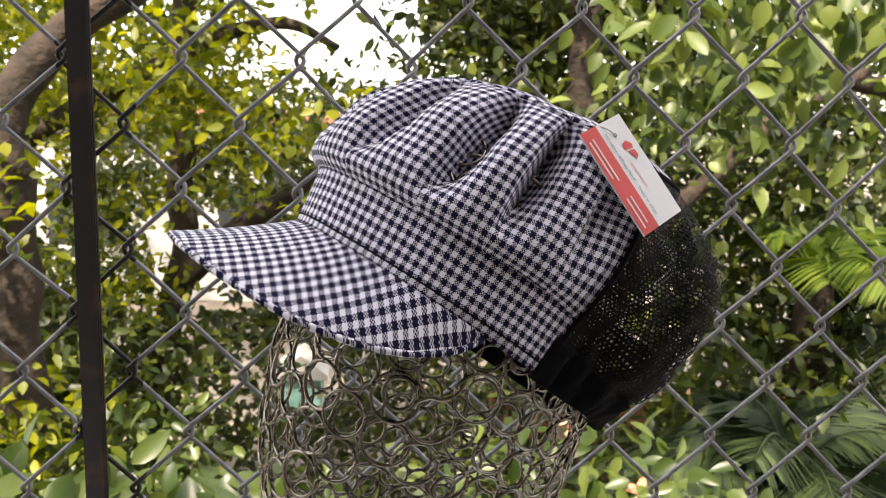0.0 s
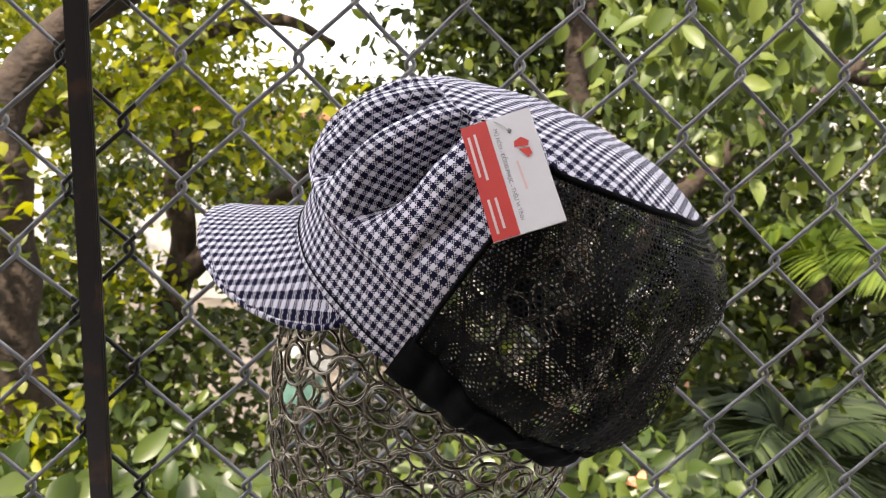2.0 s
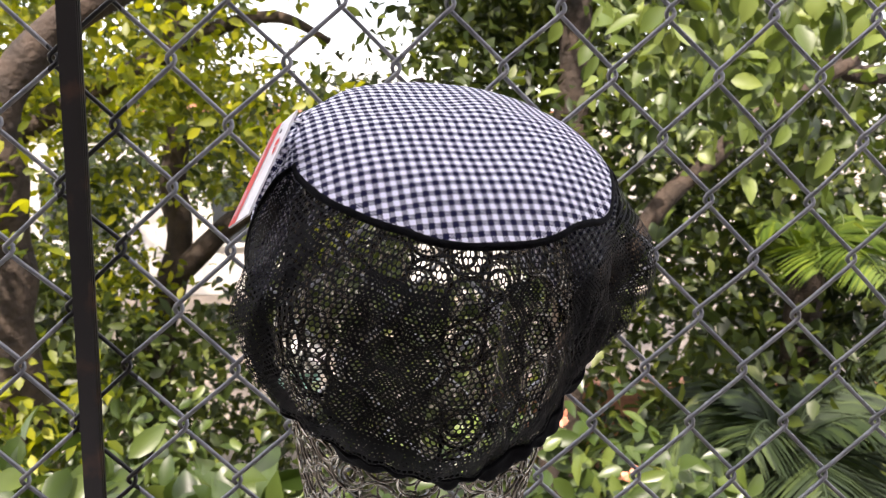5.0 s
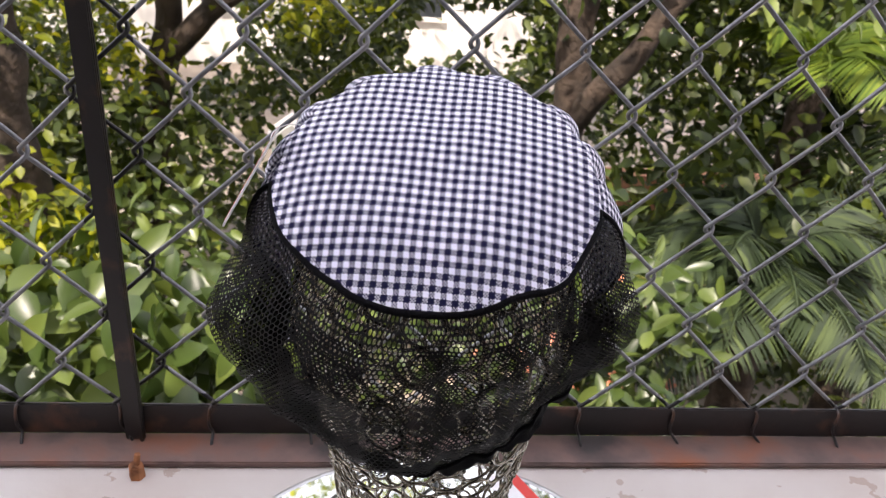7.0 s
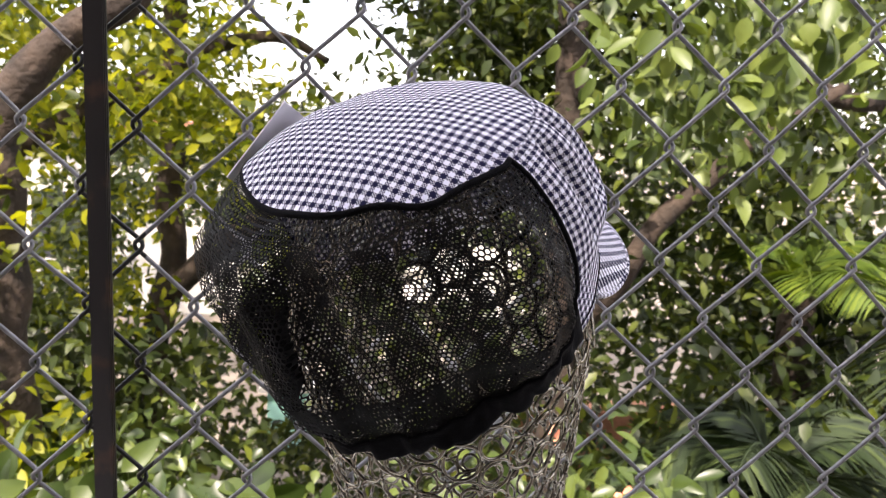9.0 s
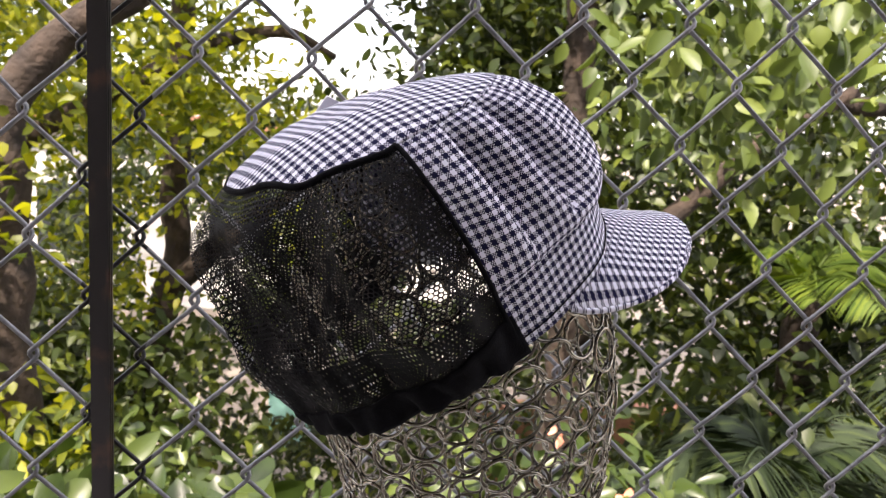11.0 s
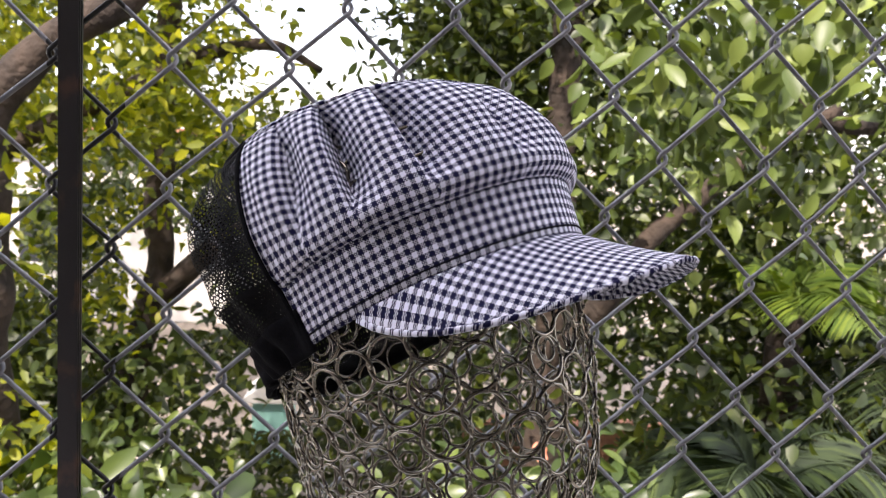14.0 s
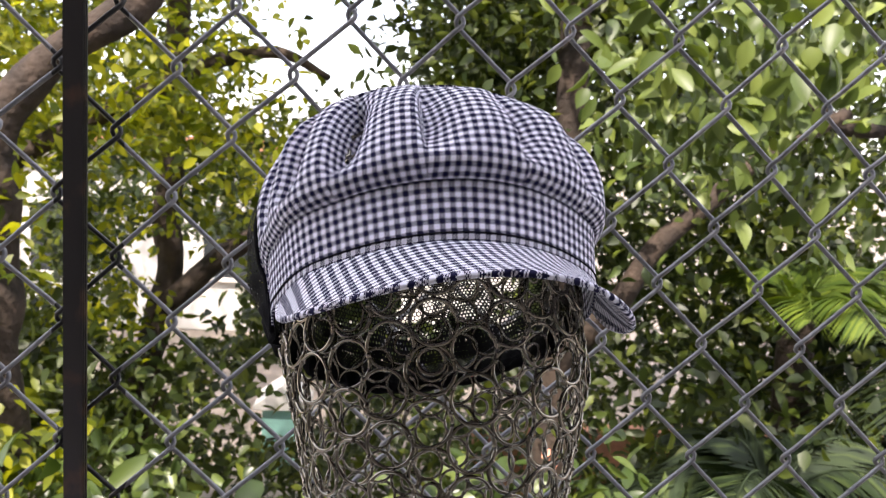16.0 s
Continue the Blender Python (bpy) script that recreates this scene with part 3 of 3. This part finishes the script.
            top.append(root + Vector((math.cos(d) * math.cos(drop) * out, math.sin(d) * math.cos(drop) * out, -math.sin(drop) * out + 0.0015 * (1 - b))))
    n = len(top)
    verts = [seat(p) for p in top] + [seat(p + Vector((-0.0012, 0, -0.0024))) for p in top]
    faces, uvs = [], []
    pu = lambda k: flat[k]
    for i in range(na - 1):
        for j in range(nb - 1):
            q = (i * nb + j, i * nb + j + 1, (i + 1) * nb + j + 1, (i + 1) * nb + j)
            faces.append(q)
            uvs += [pu(k) for k in q]
            faces.append(tuple(k + n for k in reversed(q)))
            uvs += [pu(k) for k in reversed(q)]
        for a, b in ((i * nb + nb - 1, (i + 1) * nb + nb - 1), ((i + 1) * nb, i * nb)):
            faces.append((b, a, a + n, b + n))
            uvs += [pu(k) for k in (b, a, a, b)]
    part("peak", make_mesh("peak", verts, faces, GINGHAM, uvs), cap, "stiff gingham peak")
    v, f = tube([tuple(seat(top[i * nb + nb - 1] + Vector((-0.0005, 0, -0.0012)))) for i in range(na)], 0.0015, 6)
    uv = []
    for q in f:
        uv += [(v[k][1], v[k][0]) for k in q]
    part("peak_edge", make_mesh("peak_edge", v, f, GINGHAM, uv), cap)
    return cap


cap_thing = newsboy_cap()


def swing_tag():
    """The printed card hanging on the cap's left side; its long edge runs down."""
    W, H, T = 0.028, 0.050, 0.0004
    tag = part("swing_tag", box_mesh("swing_tag", (-W / 2, -H / 2, -T), (W / 2, H / 2, T), CARD), cap_thing, "white and red printed card tag")
    z = T + 0.0002

    def flat(name, outline, mat, label=""):
        me = make_mesh(name, [(x, y, z) for x, y in outline], [tuple(range(len(outline)))], mat, smooth=False)
        part(name, me, tag, label)

    flat("red_stripe", [(-W / 2, -H / 2), (-W / 2 + 0.0105, -H / 2), (-W / 2 + 0.0105, H / 2), (-W / 2, H / 2)], RED, "red printed stripe")
    z = T + 0.0004
    flat("red_mark", [(0.0045, 0.0125), (0.0075, 0.0135), (0.0100, 0.0110), (0.0092, 0.0090), (0.0040, 0.0100)], RED)
    flat("red_mark", [(0.0052, 0.0088), (0.0095, 0.0082), (0.0098, 0.0055), (0.0080, 0.0040)], RED)
    for x, a, b in ((-0.0118, 0.020, 0.002), (-0.0093, 0.0205, 0.000), (-0.0085, -0.008, -0.021), (-0.0113, -0.008, -0.0225)):
        flat("print_bar", [(x - 0.0005, b), (x + 0.0005, b), (x + 0.0005, a), (x - 0.0005, a)], PALE_INK)
    flat("script_mark", [(0.0030, 0.0040), (0.0038, 0.0040), (0.0043, -0.0085), (0.0034, -0.0085)], PALE_INK)
    txt = bpy.data.curves.new("tag_text", "FONT")
    txt.body, txt.size, txt.align_x, txt.align_y = "MŨ NÓN - ĐỒNG PHỤC - THÊU VI TÍNH", 0.0022, "CENTER", "CENTER"
    txt.materials.append(GREY_INK)
    ob = part("tag_text", txt, tag)
    ob.matrix_basis = pose(-0.0012, 0.000, z, 0, 0, -90)
    ang = np.linspace(0, 2 * math.pi, 13)
    v, f = tube(np.stack([0.0008 * np.cos(ang) + 0.004, 0.0008 * np.sin(ang) + 0.0175, np.full(13, z)], 1), 0.0002, 5)
    part("punch_hole", make_mesh("punch_hole", v, f, GREY_INK), tag)
    v, f = tube(smooth_path([(0.004, 0.0175, z), (0.001, 0.022, 0.001), (-0.004, 0.028, -0.003), (-0.006, 0.031, -0.008)]), 0.0003, 5)
    part("tag_thread", make_mesh("tag_thread", v, f, THREAD), tag)
    # its face looks out to the cap's left and a little up; x of the card runs towards the back
    ny = Vector((-0.08, 0.87, 0.49)).normalized()
    down = Vector((-0.34, 0.0, -0.94))
    yax = -(down - ny * down.dot(ny)).normalized()
    xax = yax.cross(ny).normalized()
    m = Matrix((xax, yax, ny)).transposed().to_4x4()
    m.translation = (-0.0515, 0.0835, 0.0455)
    tag.matrix_basis = m
    return tag, m


tag_part, tag_seat = swing_tag()


# ---- trees and plants ----
def leaf_cloud(pile_v, pile_f, centres, length, width, rng, face=(0.0, -0.35, 0.75), loose=0.75, droop=0.35, detail=False):
    """Adds a folded, bent leaf at each centre."""
    n = len(centres)
    nrm = rng.normal(size=(n, 3)) * loose + np.array(face)
    nrm /= np.linalg.norm(nrm, axis=1)[:, None]
    ax = rng.normal(size=(n, 3)) + np.array([0, 0, -droop * 2])
    ax -= nrm * (ax * nrm).sum(1)[:, None]
    ax /= np.linalg.norm(ax, axis=1)[:, None]
    side = np.cross(nrm, ax)
    L = length * rng.uniform(0.65, 1.25, n)[:, None]
    Wd = width * rng.uniform(0.7, 1.2, n)[:, None]
    c = np.asarray(centres)
    fold = nrm * Wd * 0.22
    bend = nrm * L * -0.12
    start = sum(len(x) for x in pile_v)
    if detail:
        at = (-0.5, -0.34, -0.12, 0.10, 0.31, 0.5)
        half = (0, 0.33, 0.49, 0.45, 0.25, 0)
        mid = [c + ax * L * t + bend * (t + 0.5) ** 2 * 1.6 for t in at]
        left = [mid[k] + side * Wd * half[k] + fold * half[k] * 2 for k in range(1, 5)]
        right = [mid[k] - side * Wd * half[k] + fold * half[k] * 2 for k in range(1, 5)]
        v = np.stack(mid + left + right, 1)
        quads = [(0, 10, 1, 6), (5, 9, 4, 13)]
        for k in (1, 2, 3):
            quads += [(k, k + 1, 6 + k, 5 + k), (k, 9 + k, 10 + k, k + 1)]
        m = 14
    else:
        v = np.stack([c - ax * L * 0.5, c - ax * L * 0.18 + side * Wd * 0.46 + fold, c + ax * L * 0.18 + side * Wd * 0.40 + fold + bend * 0.4,
                      c + ax * L * 0.5 + bend, c + ax * L * 0.18 - side * Wd * 0.40 + fold + bend * 0.4, c - ax * L * 0.18 - side * Wd * 0.46 + fold,
                      c + ax * L * 0.0 + bend * 0.15], 1)
        quads = [(0, 1, 6, 5), (1, 2, 3, 6), (5, 6, 3, 4)]
        m = 7
    pile_v.append(v.reshape(-1, 3))
    o = start + np.arange(n)[:, None] * m
    for q in quads:
        pile_f.append(o + np.array(q)[None, :])


def cloud_mesh(name, pv, pf, mat):
    v = np.concatenate(pv)
    f = np.concatenate(pf)
    me = bpy.data.meshes.new(name)
    me.vertices.add(len(v))
    me.vertices.foreach_set("co", v.astype(np.float32).ravel())
    me.loops.add(f.size)
    me.loops.foreach_set("vertex_index", f.astype(np.int32).ravel())
    me.polygons.add(len(f))
    me.polygons.foreach_set("loop_start", np.arange(0, f.size, 4, dtype=np.int32))
    me.polygons.foreach_set("loop_total", np.full(len(f), 4, dtype=np.int32))
    me.polygons.foreach_set("use_smooth", np.ones(len(f), dtype=bool))
    me.materials.append(mat)
    me.update(calc_edges=True)
    me.validate()
    return me


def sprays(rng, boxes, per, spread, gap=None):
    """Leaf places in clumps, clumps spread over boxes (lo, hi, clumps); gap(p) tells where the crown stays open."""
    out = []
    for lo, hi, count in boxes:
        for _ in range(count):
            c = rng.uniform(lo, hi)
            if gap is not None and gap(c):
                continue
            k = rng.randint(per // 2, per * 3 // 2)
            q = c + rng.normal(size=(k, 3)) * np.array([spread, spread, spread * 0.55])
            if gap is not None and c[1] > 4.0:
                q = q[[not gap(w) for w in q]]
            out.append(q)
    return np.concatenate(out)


def tree(name, limbs, leaves, length, width, mat, label, rng, face=(0.0, -0.35, 0.75), loose=0.75, droop=0.35, category="tree", detail=False):
    thing = new(name)
    base = Vector(limbs[0][0][0])
    thing.location = base
    inv = Matrix.Translation(-base)
    tagged(thing, label, category)
    for k, (pts, r0, r1) in enumerate(limbs):
        line = smooth_path(pts, 8)
        wob = np.array([[noise.noise(Vector(p) * 3.0 + Vector((k, 0, 0))), noise.noise(Vector(p) * 3.0 + Vector((0, k, 5))), 0] for p in line])
        line = line + wob * r0 * 0.5
        rad = np.linspace(r0, r1, len(line)) * np.array([1 + 0.18 * noise.noise(Vector(p) * 6) for p in line])
        v, f = tube(line, rad, 12)
        part("trunk" if k == 0 else "limb", make_mesh("trunk" if k == 0 else "limb", v, f, BARK), thing, m=inv)
    pv, pf = [], []
    leaf_cloud(pv, pf, leaves, length, width, rng, face, loose, droop, detail)
    part("crown", cloud_mesh("crown", pv, pf, mat), thing, m=inv)
    return thing


rng = np.random.RandomState(11)
G = -2.2


# breaks cut in the greenery for the camera's view, as slopes across and up from its place: the sky, the forked trunk,
# the house, the kiosk, the garden wall
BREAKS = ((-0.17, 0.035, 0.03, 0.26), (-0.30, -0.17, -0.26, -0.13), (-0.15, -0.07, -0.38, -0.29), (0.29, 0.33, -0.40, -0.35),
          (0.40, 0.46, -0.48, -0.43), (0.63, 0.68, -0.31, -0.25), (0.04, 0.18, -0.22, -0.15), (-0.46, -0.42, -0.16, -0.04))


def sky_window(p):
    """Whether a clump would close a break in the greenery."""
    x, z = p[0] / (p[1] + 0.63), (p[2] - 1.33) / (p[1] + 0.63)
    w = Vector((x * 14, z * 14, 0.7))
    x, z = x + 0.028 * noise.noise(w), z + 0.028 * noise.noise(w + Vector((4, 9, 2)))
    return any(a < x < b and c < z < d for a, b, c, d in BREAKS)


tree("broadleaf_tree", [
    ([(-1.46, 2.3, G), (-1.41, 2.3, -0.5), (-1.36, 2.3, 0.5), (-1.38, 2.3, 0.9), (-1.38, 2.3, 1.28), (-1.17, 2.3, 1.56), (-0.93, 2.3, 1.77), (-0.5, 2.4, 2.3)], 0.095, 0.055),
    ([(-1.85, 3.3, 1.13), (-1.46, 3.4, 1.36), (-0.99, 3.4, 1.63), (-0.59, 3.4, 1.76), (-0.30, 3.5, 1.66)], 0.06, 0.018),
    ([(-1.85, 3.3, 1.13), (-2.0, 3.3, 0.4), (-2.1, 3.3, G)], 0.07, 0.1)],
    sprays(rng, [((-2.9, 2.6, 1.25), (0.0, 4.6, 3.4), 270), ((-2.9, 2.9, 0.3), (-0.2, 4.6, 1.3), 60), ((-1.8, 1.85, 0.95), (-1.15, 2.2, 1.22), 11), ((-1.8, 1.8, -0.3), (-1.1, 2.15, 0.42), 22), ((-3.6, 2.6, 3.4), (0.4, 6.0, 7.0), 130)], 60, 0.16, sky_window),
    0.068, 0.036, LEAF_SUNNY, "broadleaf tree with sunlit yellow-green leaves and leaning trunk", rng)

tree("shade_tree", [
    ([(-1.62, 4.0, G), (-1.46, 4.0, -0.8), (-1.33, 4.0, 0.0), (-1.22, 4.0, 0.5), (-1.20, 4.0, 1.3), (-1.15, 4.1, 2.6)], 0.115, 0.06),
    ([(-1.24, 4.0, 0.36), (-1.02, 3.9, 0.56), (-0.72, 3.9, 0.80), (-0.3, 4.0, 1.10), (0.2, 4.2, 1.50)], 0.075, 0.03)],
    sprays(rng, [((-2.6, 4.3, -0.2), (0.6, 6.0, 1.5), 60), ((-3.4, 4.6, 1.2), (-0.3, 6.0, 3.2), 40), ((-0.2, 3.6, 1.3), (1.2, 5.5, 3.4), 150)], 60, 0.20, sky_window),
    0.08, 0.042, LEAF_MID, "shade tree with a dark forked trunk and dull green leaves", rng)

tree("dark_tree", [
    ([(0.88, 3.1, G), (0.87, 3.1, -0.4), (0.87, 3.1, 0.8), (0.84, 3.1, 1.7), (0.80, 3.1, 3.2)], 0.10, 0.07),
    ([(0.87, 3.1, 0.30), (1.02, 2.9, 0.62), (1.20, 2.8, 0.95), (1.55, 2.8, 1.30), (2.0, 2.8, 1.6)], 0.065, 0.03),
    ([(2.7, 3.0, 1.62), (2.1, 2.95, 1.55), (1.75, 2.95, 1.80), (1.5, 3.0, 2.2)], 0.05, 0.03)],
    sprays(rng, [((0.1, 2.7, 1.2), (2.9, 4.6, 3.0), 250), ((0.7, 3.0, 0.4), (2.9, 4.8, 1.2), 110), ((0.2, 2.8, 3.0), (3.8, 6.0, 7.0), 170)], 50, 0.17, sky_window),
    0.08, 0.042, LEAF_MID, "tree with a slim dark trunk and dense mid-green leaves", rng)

tree("hanging_branch_tree", [
    ([(3.4, 1.9, G), (3.3, 1.8, 0.5), (3.0, 1.7, 2.2), (2.2, 1.5, 2.6), (1.2, 1.35, 2.3)], 0.12, 0.02),
    ([(2.2, 1.5, 2.6), (1.6, 1.3, 2.2), (1.0, 1.25, 1.85)], 0.02, 0.008)],
    sprays(rng, [((0.50, 1.15, 1.46), (1.22, 1.9, 2.0), 36), ((0.75, 1.3, 1.28), (1.2, 2.0, 1.46), 8), ((0.6, 2.0, 0.7), (1.6, 2.6, 1.4), 5)], 18, 0.11),
    0.076, 0.042, LEAF_BROAD, "overhanging branches with large drooping oval leaves", rng, (0.0, -0.75, 0.4), 0.6, 0.8, "tree", True)


def shrub(name, boxes, per, spread, length, width, mat, label, face, loose=0.5, blossoms=0):
    thing = new(name)
    c = np.mean([np.add(lo, hi) / 2 for lo, hi, _ in boxes], axis=0)
    base = Vector((c[0], c[1], G))
    thing.location = base
    tagged(thing, label, "shrub")
    inv = Matrix.Translation(-base)
    pts = sprays(rng, boxes, per, spread)
    pv, pf = [], []
    leaf_cloud(pv, pf, pts, length, width, rng, face, loose, 0.2, True)
    part("foliage", cloud_mesh("foliage", pv, pf, mat), thing, m=inv)
    if blossoms:
        bv, bf = [], []
        heads = pts[rng.permutation(len(pts))[:blossoms]] + np.array([0, -0.05, 0.03])
        leaf_cloud(bv, bf, np.concatenate([heads + rng.normal(size=heads.shape) * 0.016 for _ in range(6)]), 0.035, 0.028, rng, (0, -0.8, 0.5), 0.8, 0.0)
        part("blossoms", cloud_mesh("blossoms", bv, bf, FLOWER), thing, "orange-pink blossoms", m=inv)
    for k in range(7):
        t = pts[rng.randint(len(pts))]
        v, f = tube(smooth_path([(c[0] + rng.uniform(-.2, .2), c[1] + rng.uniform(-.1, .1), G), ((c[0] + t[0]) / 2, (c[1] + t[1]) / 2, G + (t[2] - G) * 0.6), tuple(t)]), np.linspace(0.018, 0.006, 13), 6)
        part("stem", make_mesh("stem", v, f, STEM), thing, m=inv)


shrub("broad_leaved_shrub", [((-1.5, 0.65, -0.1), (-0.2, 1.5, 0.45), 90)], 18, 0.12, 0.125, 0.066, LEAF_SHRUB, "shrub with broad glossy light green leaves below the fence", (0, -0.5, 0.7), 0.65)
shrub("broad_leaved_shrub", [((-2.2, 1.6, -0.8), (-0.2, 2.5, 0.08), 150)], 22, 0.14, 0.09, 0.045, LEAF_SHRUB, "shrub with broad glossy light green leaves below the fence", (0, -0.5, 0.7), 0.65)
shrub("leafy_shrub", [((0.2, 1.4, -0.8), (0.95, 2.2, 0.25), 70)], 20, 0.12, 0.10, 0.05, LEAF_SHRUB, "leafy bright green shrub with orange-pink blossoms beside the palm", (0, -0.5, 0.8), 0.5, 34)


def palm(base, crown_z, fronds, length, label, mat=None, low=0.05, high=1.15, blade=0.34):
    thing = new("palm_tree")
    thing.location = base
    tagged(thing, label, "palm")
    z1 = crown_z - base[2]
    v, f = tube(smooth_path([(0, 0, 0), (0.03, 0, z1 * 0.5), (0, 0, z1)]), np.linspace(0.11, 0.085, 13), 12)
    part("trunk", make_mesh("trunk", v, f, BARK), thing)
    for k in range(fronds):
        a = k * 2.399 + rng.uniform(-0.2, 0.2)
        el = rng.uniform(low, high)
        L = length * rng.uniform(0.75, 1.1)
        pts = []
        for t in np.linspace(0, 1, 9):
            d = L * t
            pts.append((math.cos(a) * math.cos(el) * d, math.sin(a) * math.cos(el) * d, z1 + math.sin(el) * d - 0.62 * L * t * t))
        pile = Pile()
        v, f = tube(pts, np.linspace(0.010, 0.003, 9), 5)
        pile.add(v, f)
        line = smooth_path(pts, 6)
        for i in range(6, len(line)):
            tan = Vector(line[i] - line[i - 1]).normalized()
            sd = tan.cross(Vector((0, 0, 1))).normalized()
            ln = blade * math.sin(math.pi * (0.12 + 0.86 * i / len(line))) + 0.05
            for s in (-1, 1):
                tip = Vector(line[i]) + (sd * s * 0.8 + tan * 0.65).normalized() * ln + Vector((0, 0, -0.10 * ln / 0.3 + rng.uniform(-0.03, 0.02)))
                mid = (Vector(line[i]) + tip) / 2 + Vector((0, 0, 0.015))
                wv = tan * 0.011
                pile.add([tuple(line[i]), tuple(mid - wv), tuple(tip), tuple(mid + wv)], [(0, 1, 2, 3)])
        part("frond", pile.mesh("frond", mat or LEAF_PALM), thing)


palm((1.58, 2.3, G), -0.02, 26, 0.85, "palm with a stout brown trunk and dark feathery fronds", None, 0.15, 1.3, 0.26)
palm((2.0, 3.0, G), 0.62, 9, 0.85, "young palm with upright fresh green fronds", LEAF_FROND, 0.7, 1.35, 0.26)
palm((2.75, 3.2, G), 0.35, 22, 1.2, "palm with dark arching fronds behind the branches")

# undergrowth between the courtyard trees
pv, pf = [], []
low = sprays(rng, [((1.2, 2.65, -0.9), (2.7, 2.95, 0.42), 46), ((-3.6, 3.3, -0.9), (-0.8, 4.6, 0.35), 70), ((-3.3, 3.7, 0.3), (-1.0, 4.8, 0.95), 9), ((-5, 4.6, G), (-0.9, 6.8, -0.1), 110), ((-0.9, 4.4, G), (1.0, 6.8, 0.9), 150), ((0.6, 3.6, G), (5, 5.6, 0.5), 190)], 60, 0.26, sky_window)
leaf_cloud(pv, pf, low, 0.10, 0.05, rng)
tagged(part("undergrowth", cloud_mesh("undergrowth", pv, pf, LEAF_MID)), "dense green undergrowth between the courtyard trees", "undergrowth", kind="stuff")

# distant trees close the view
pv, pf = [], []
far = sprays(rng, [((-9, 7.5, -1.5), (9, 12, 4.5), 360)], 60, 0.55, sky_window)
leaf_cloud(pv, pf, far, 0.16, 0.09, rng)
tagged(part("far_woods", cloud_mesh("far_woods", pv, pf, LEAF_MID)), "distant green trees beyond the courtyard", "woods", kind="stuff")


# ---- far house ----
def house():
    thing = new("house")
    thing.location = (-2.5, 14, G)
    tagged(thing, "pale rendered house beyond the courtyard trees", "house")
    wall = part("wall", box_mesh("wall", (-5.5, 0, 0), (5.5, 4, 3.3), WALL_PALE, 0.02), thing)
    part("roof", box_mesh("roof", (-5.8, -0.4, 3.304), (5.8, 4.4, 3.5), BRICK, 0.02), thing)
    for x in (-3.6, -0.6, 2.4):
        win = part("window", box_mesh("window", (x, -0.03, 1.0), (x + 1.2, 0.05, 2.2), GLASS_DARK), wall)
        part("sill", box_mesh("sill", (x - 0.08, -0.10, 0.92), (x + 1.28, 0.02, 0.997), WALL_PALE, 0.01), wall)


house()

tagged(part("garden_wall", box_mesh("garden_wall", (0.9, 6.0, G), (6.5, 6.25, -1.05), BRICK, 0.02)), "low orange brick garden wall beyond the palm", "wall", kind="structure")
kiosk = new("kiosk")
kiosk.location = (-0.93, 7.85, G)
tagged(kiosk, "small teal garden kiosk with a white gabled roof", "kiosk")
part("body", box_mesh("body", (-0.21, -0.2, 0), (0.21, 0.2, 0.72), TEAL, 0.01), kiosk)
roof = []
for y in (-0.28, 0.28):
    roof += [(-0.29, y, 0.724), (0.29, y, 0.724), (0.29, y, 0.77), (0.0, y, 0.99), (-0.29, y, 0.77)]
part("roof", make_mesh("roof", roof, [(0, 1, 2, 3, 4), (9, 8, 7, 6, 5), (1, 0, 5, 6), (2, 1, 6, 7), (3, 2, 7, 8), (4, 3, 8, 9), (0, 4, 9, 5)], WALL_PALE, smooth=False), kiosk, "white gabled roof")


# ---- what moves ----
TURNS = ((0, 202), (0.5, 191), (1.0, 180), (1.5, 168.5), (2.0, 157), (2.5, 146), (3.0, 134), (3.5, 123.5), (6.0, 91), (6.5, 87), (7.0, 82),
         (7.5, 73), (8.0, 66), (8.5, 59), (11.0, 20), (11.5, 11), (12.0, 1.5), (12.5, -8), (13.0, -19), (13.5, -30), (14.0, -42), (14.5, -54),
         (15.0, -66), (15.5, -75), (16.0, -82))


SHIFTS = {6.0: -0.009, 6.5: -0.011, 7.0: -0.011, 7.5: -0.009, 8.0: -0.007, 8.5: -0.004}   # the stand is nudged sideways by hand while it is turned


SWINGS = ((0, 0.008), (1.0, 0.007), (2.0, 0.0), (3.0, -0.013), (3.5, -0.020), (6.0, 0.0), (16.0, 0.0))   # the card swings on its thread


def motions():
    for thing in (head_thing, cap_thing):
        walk(thing, [(t, pose(AX + SHIFTS.get(t, 0.0), AY, ZC, 0, 0, a)) for t, a in TURNS])

    walk(tag_part, [(t, Matrix.Translation((dx, 0, 0)) @ tag_seat) for t, dx in SWINGS])


motions()
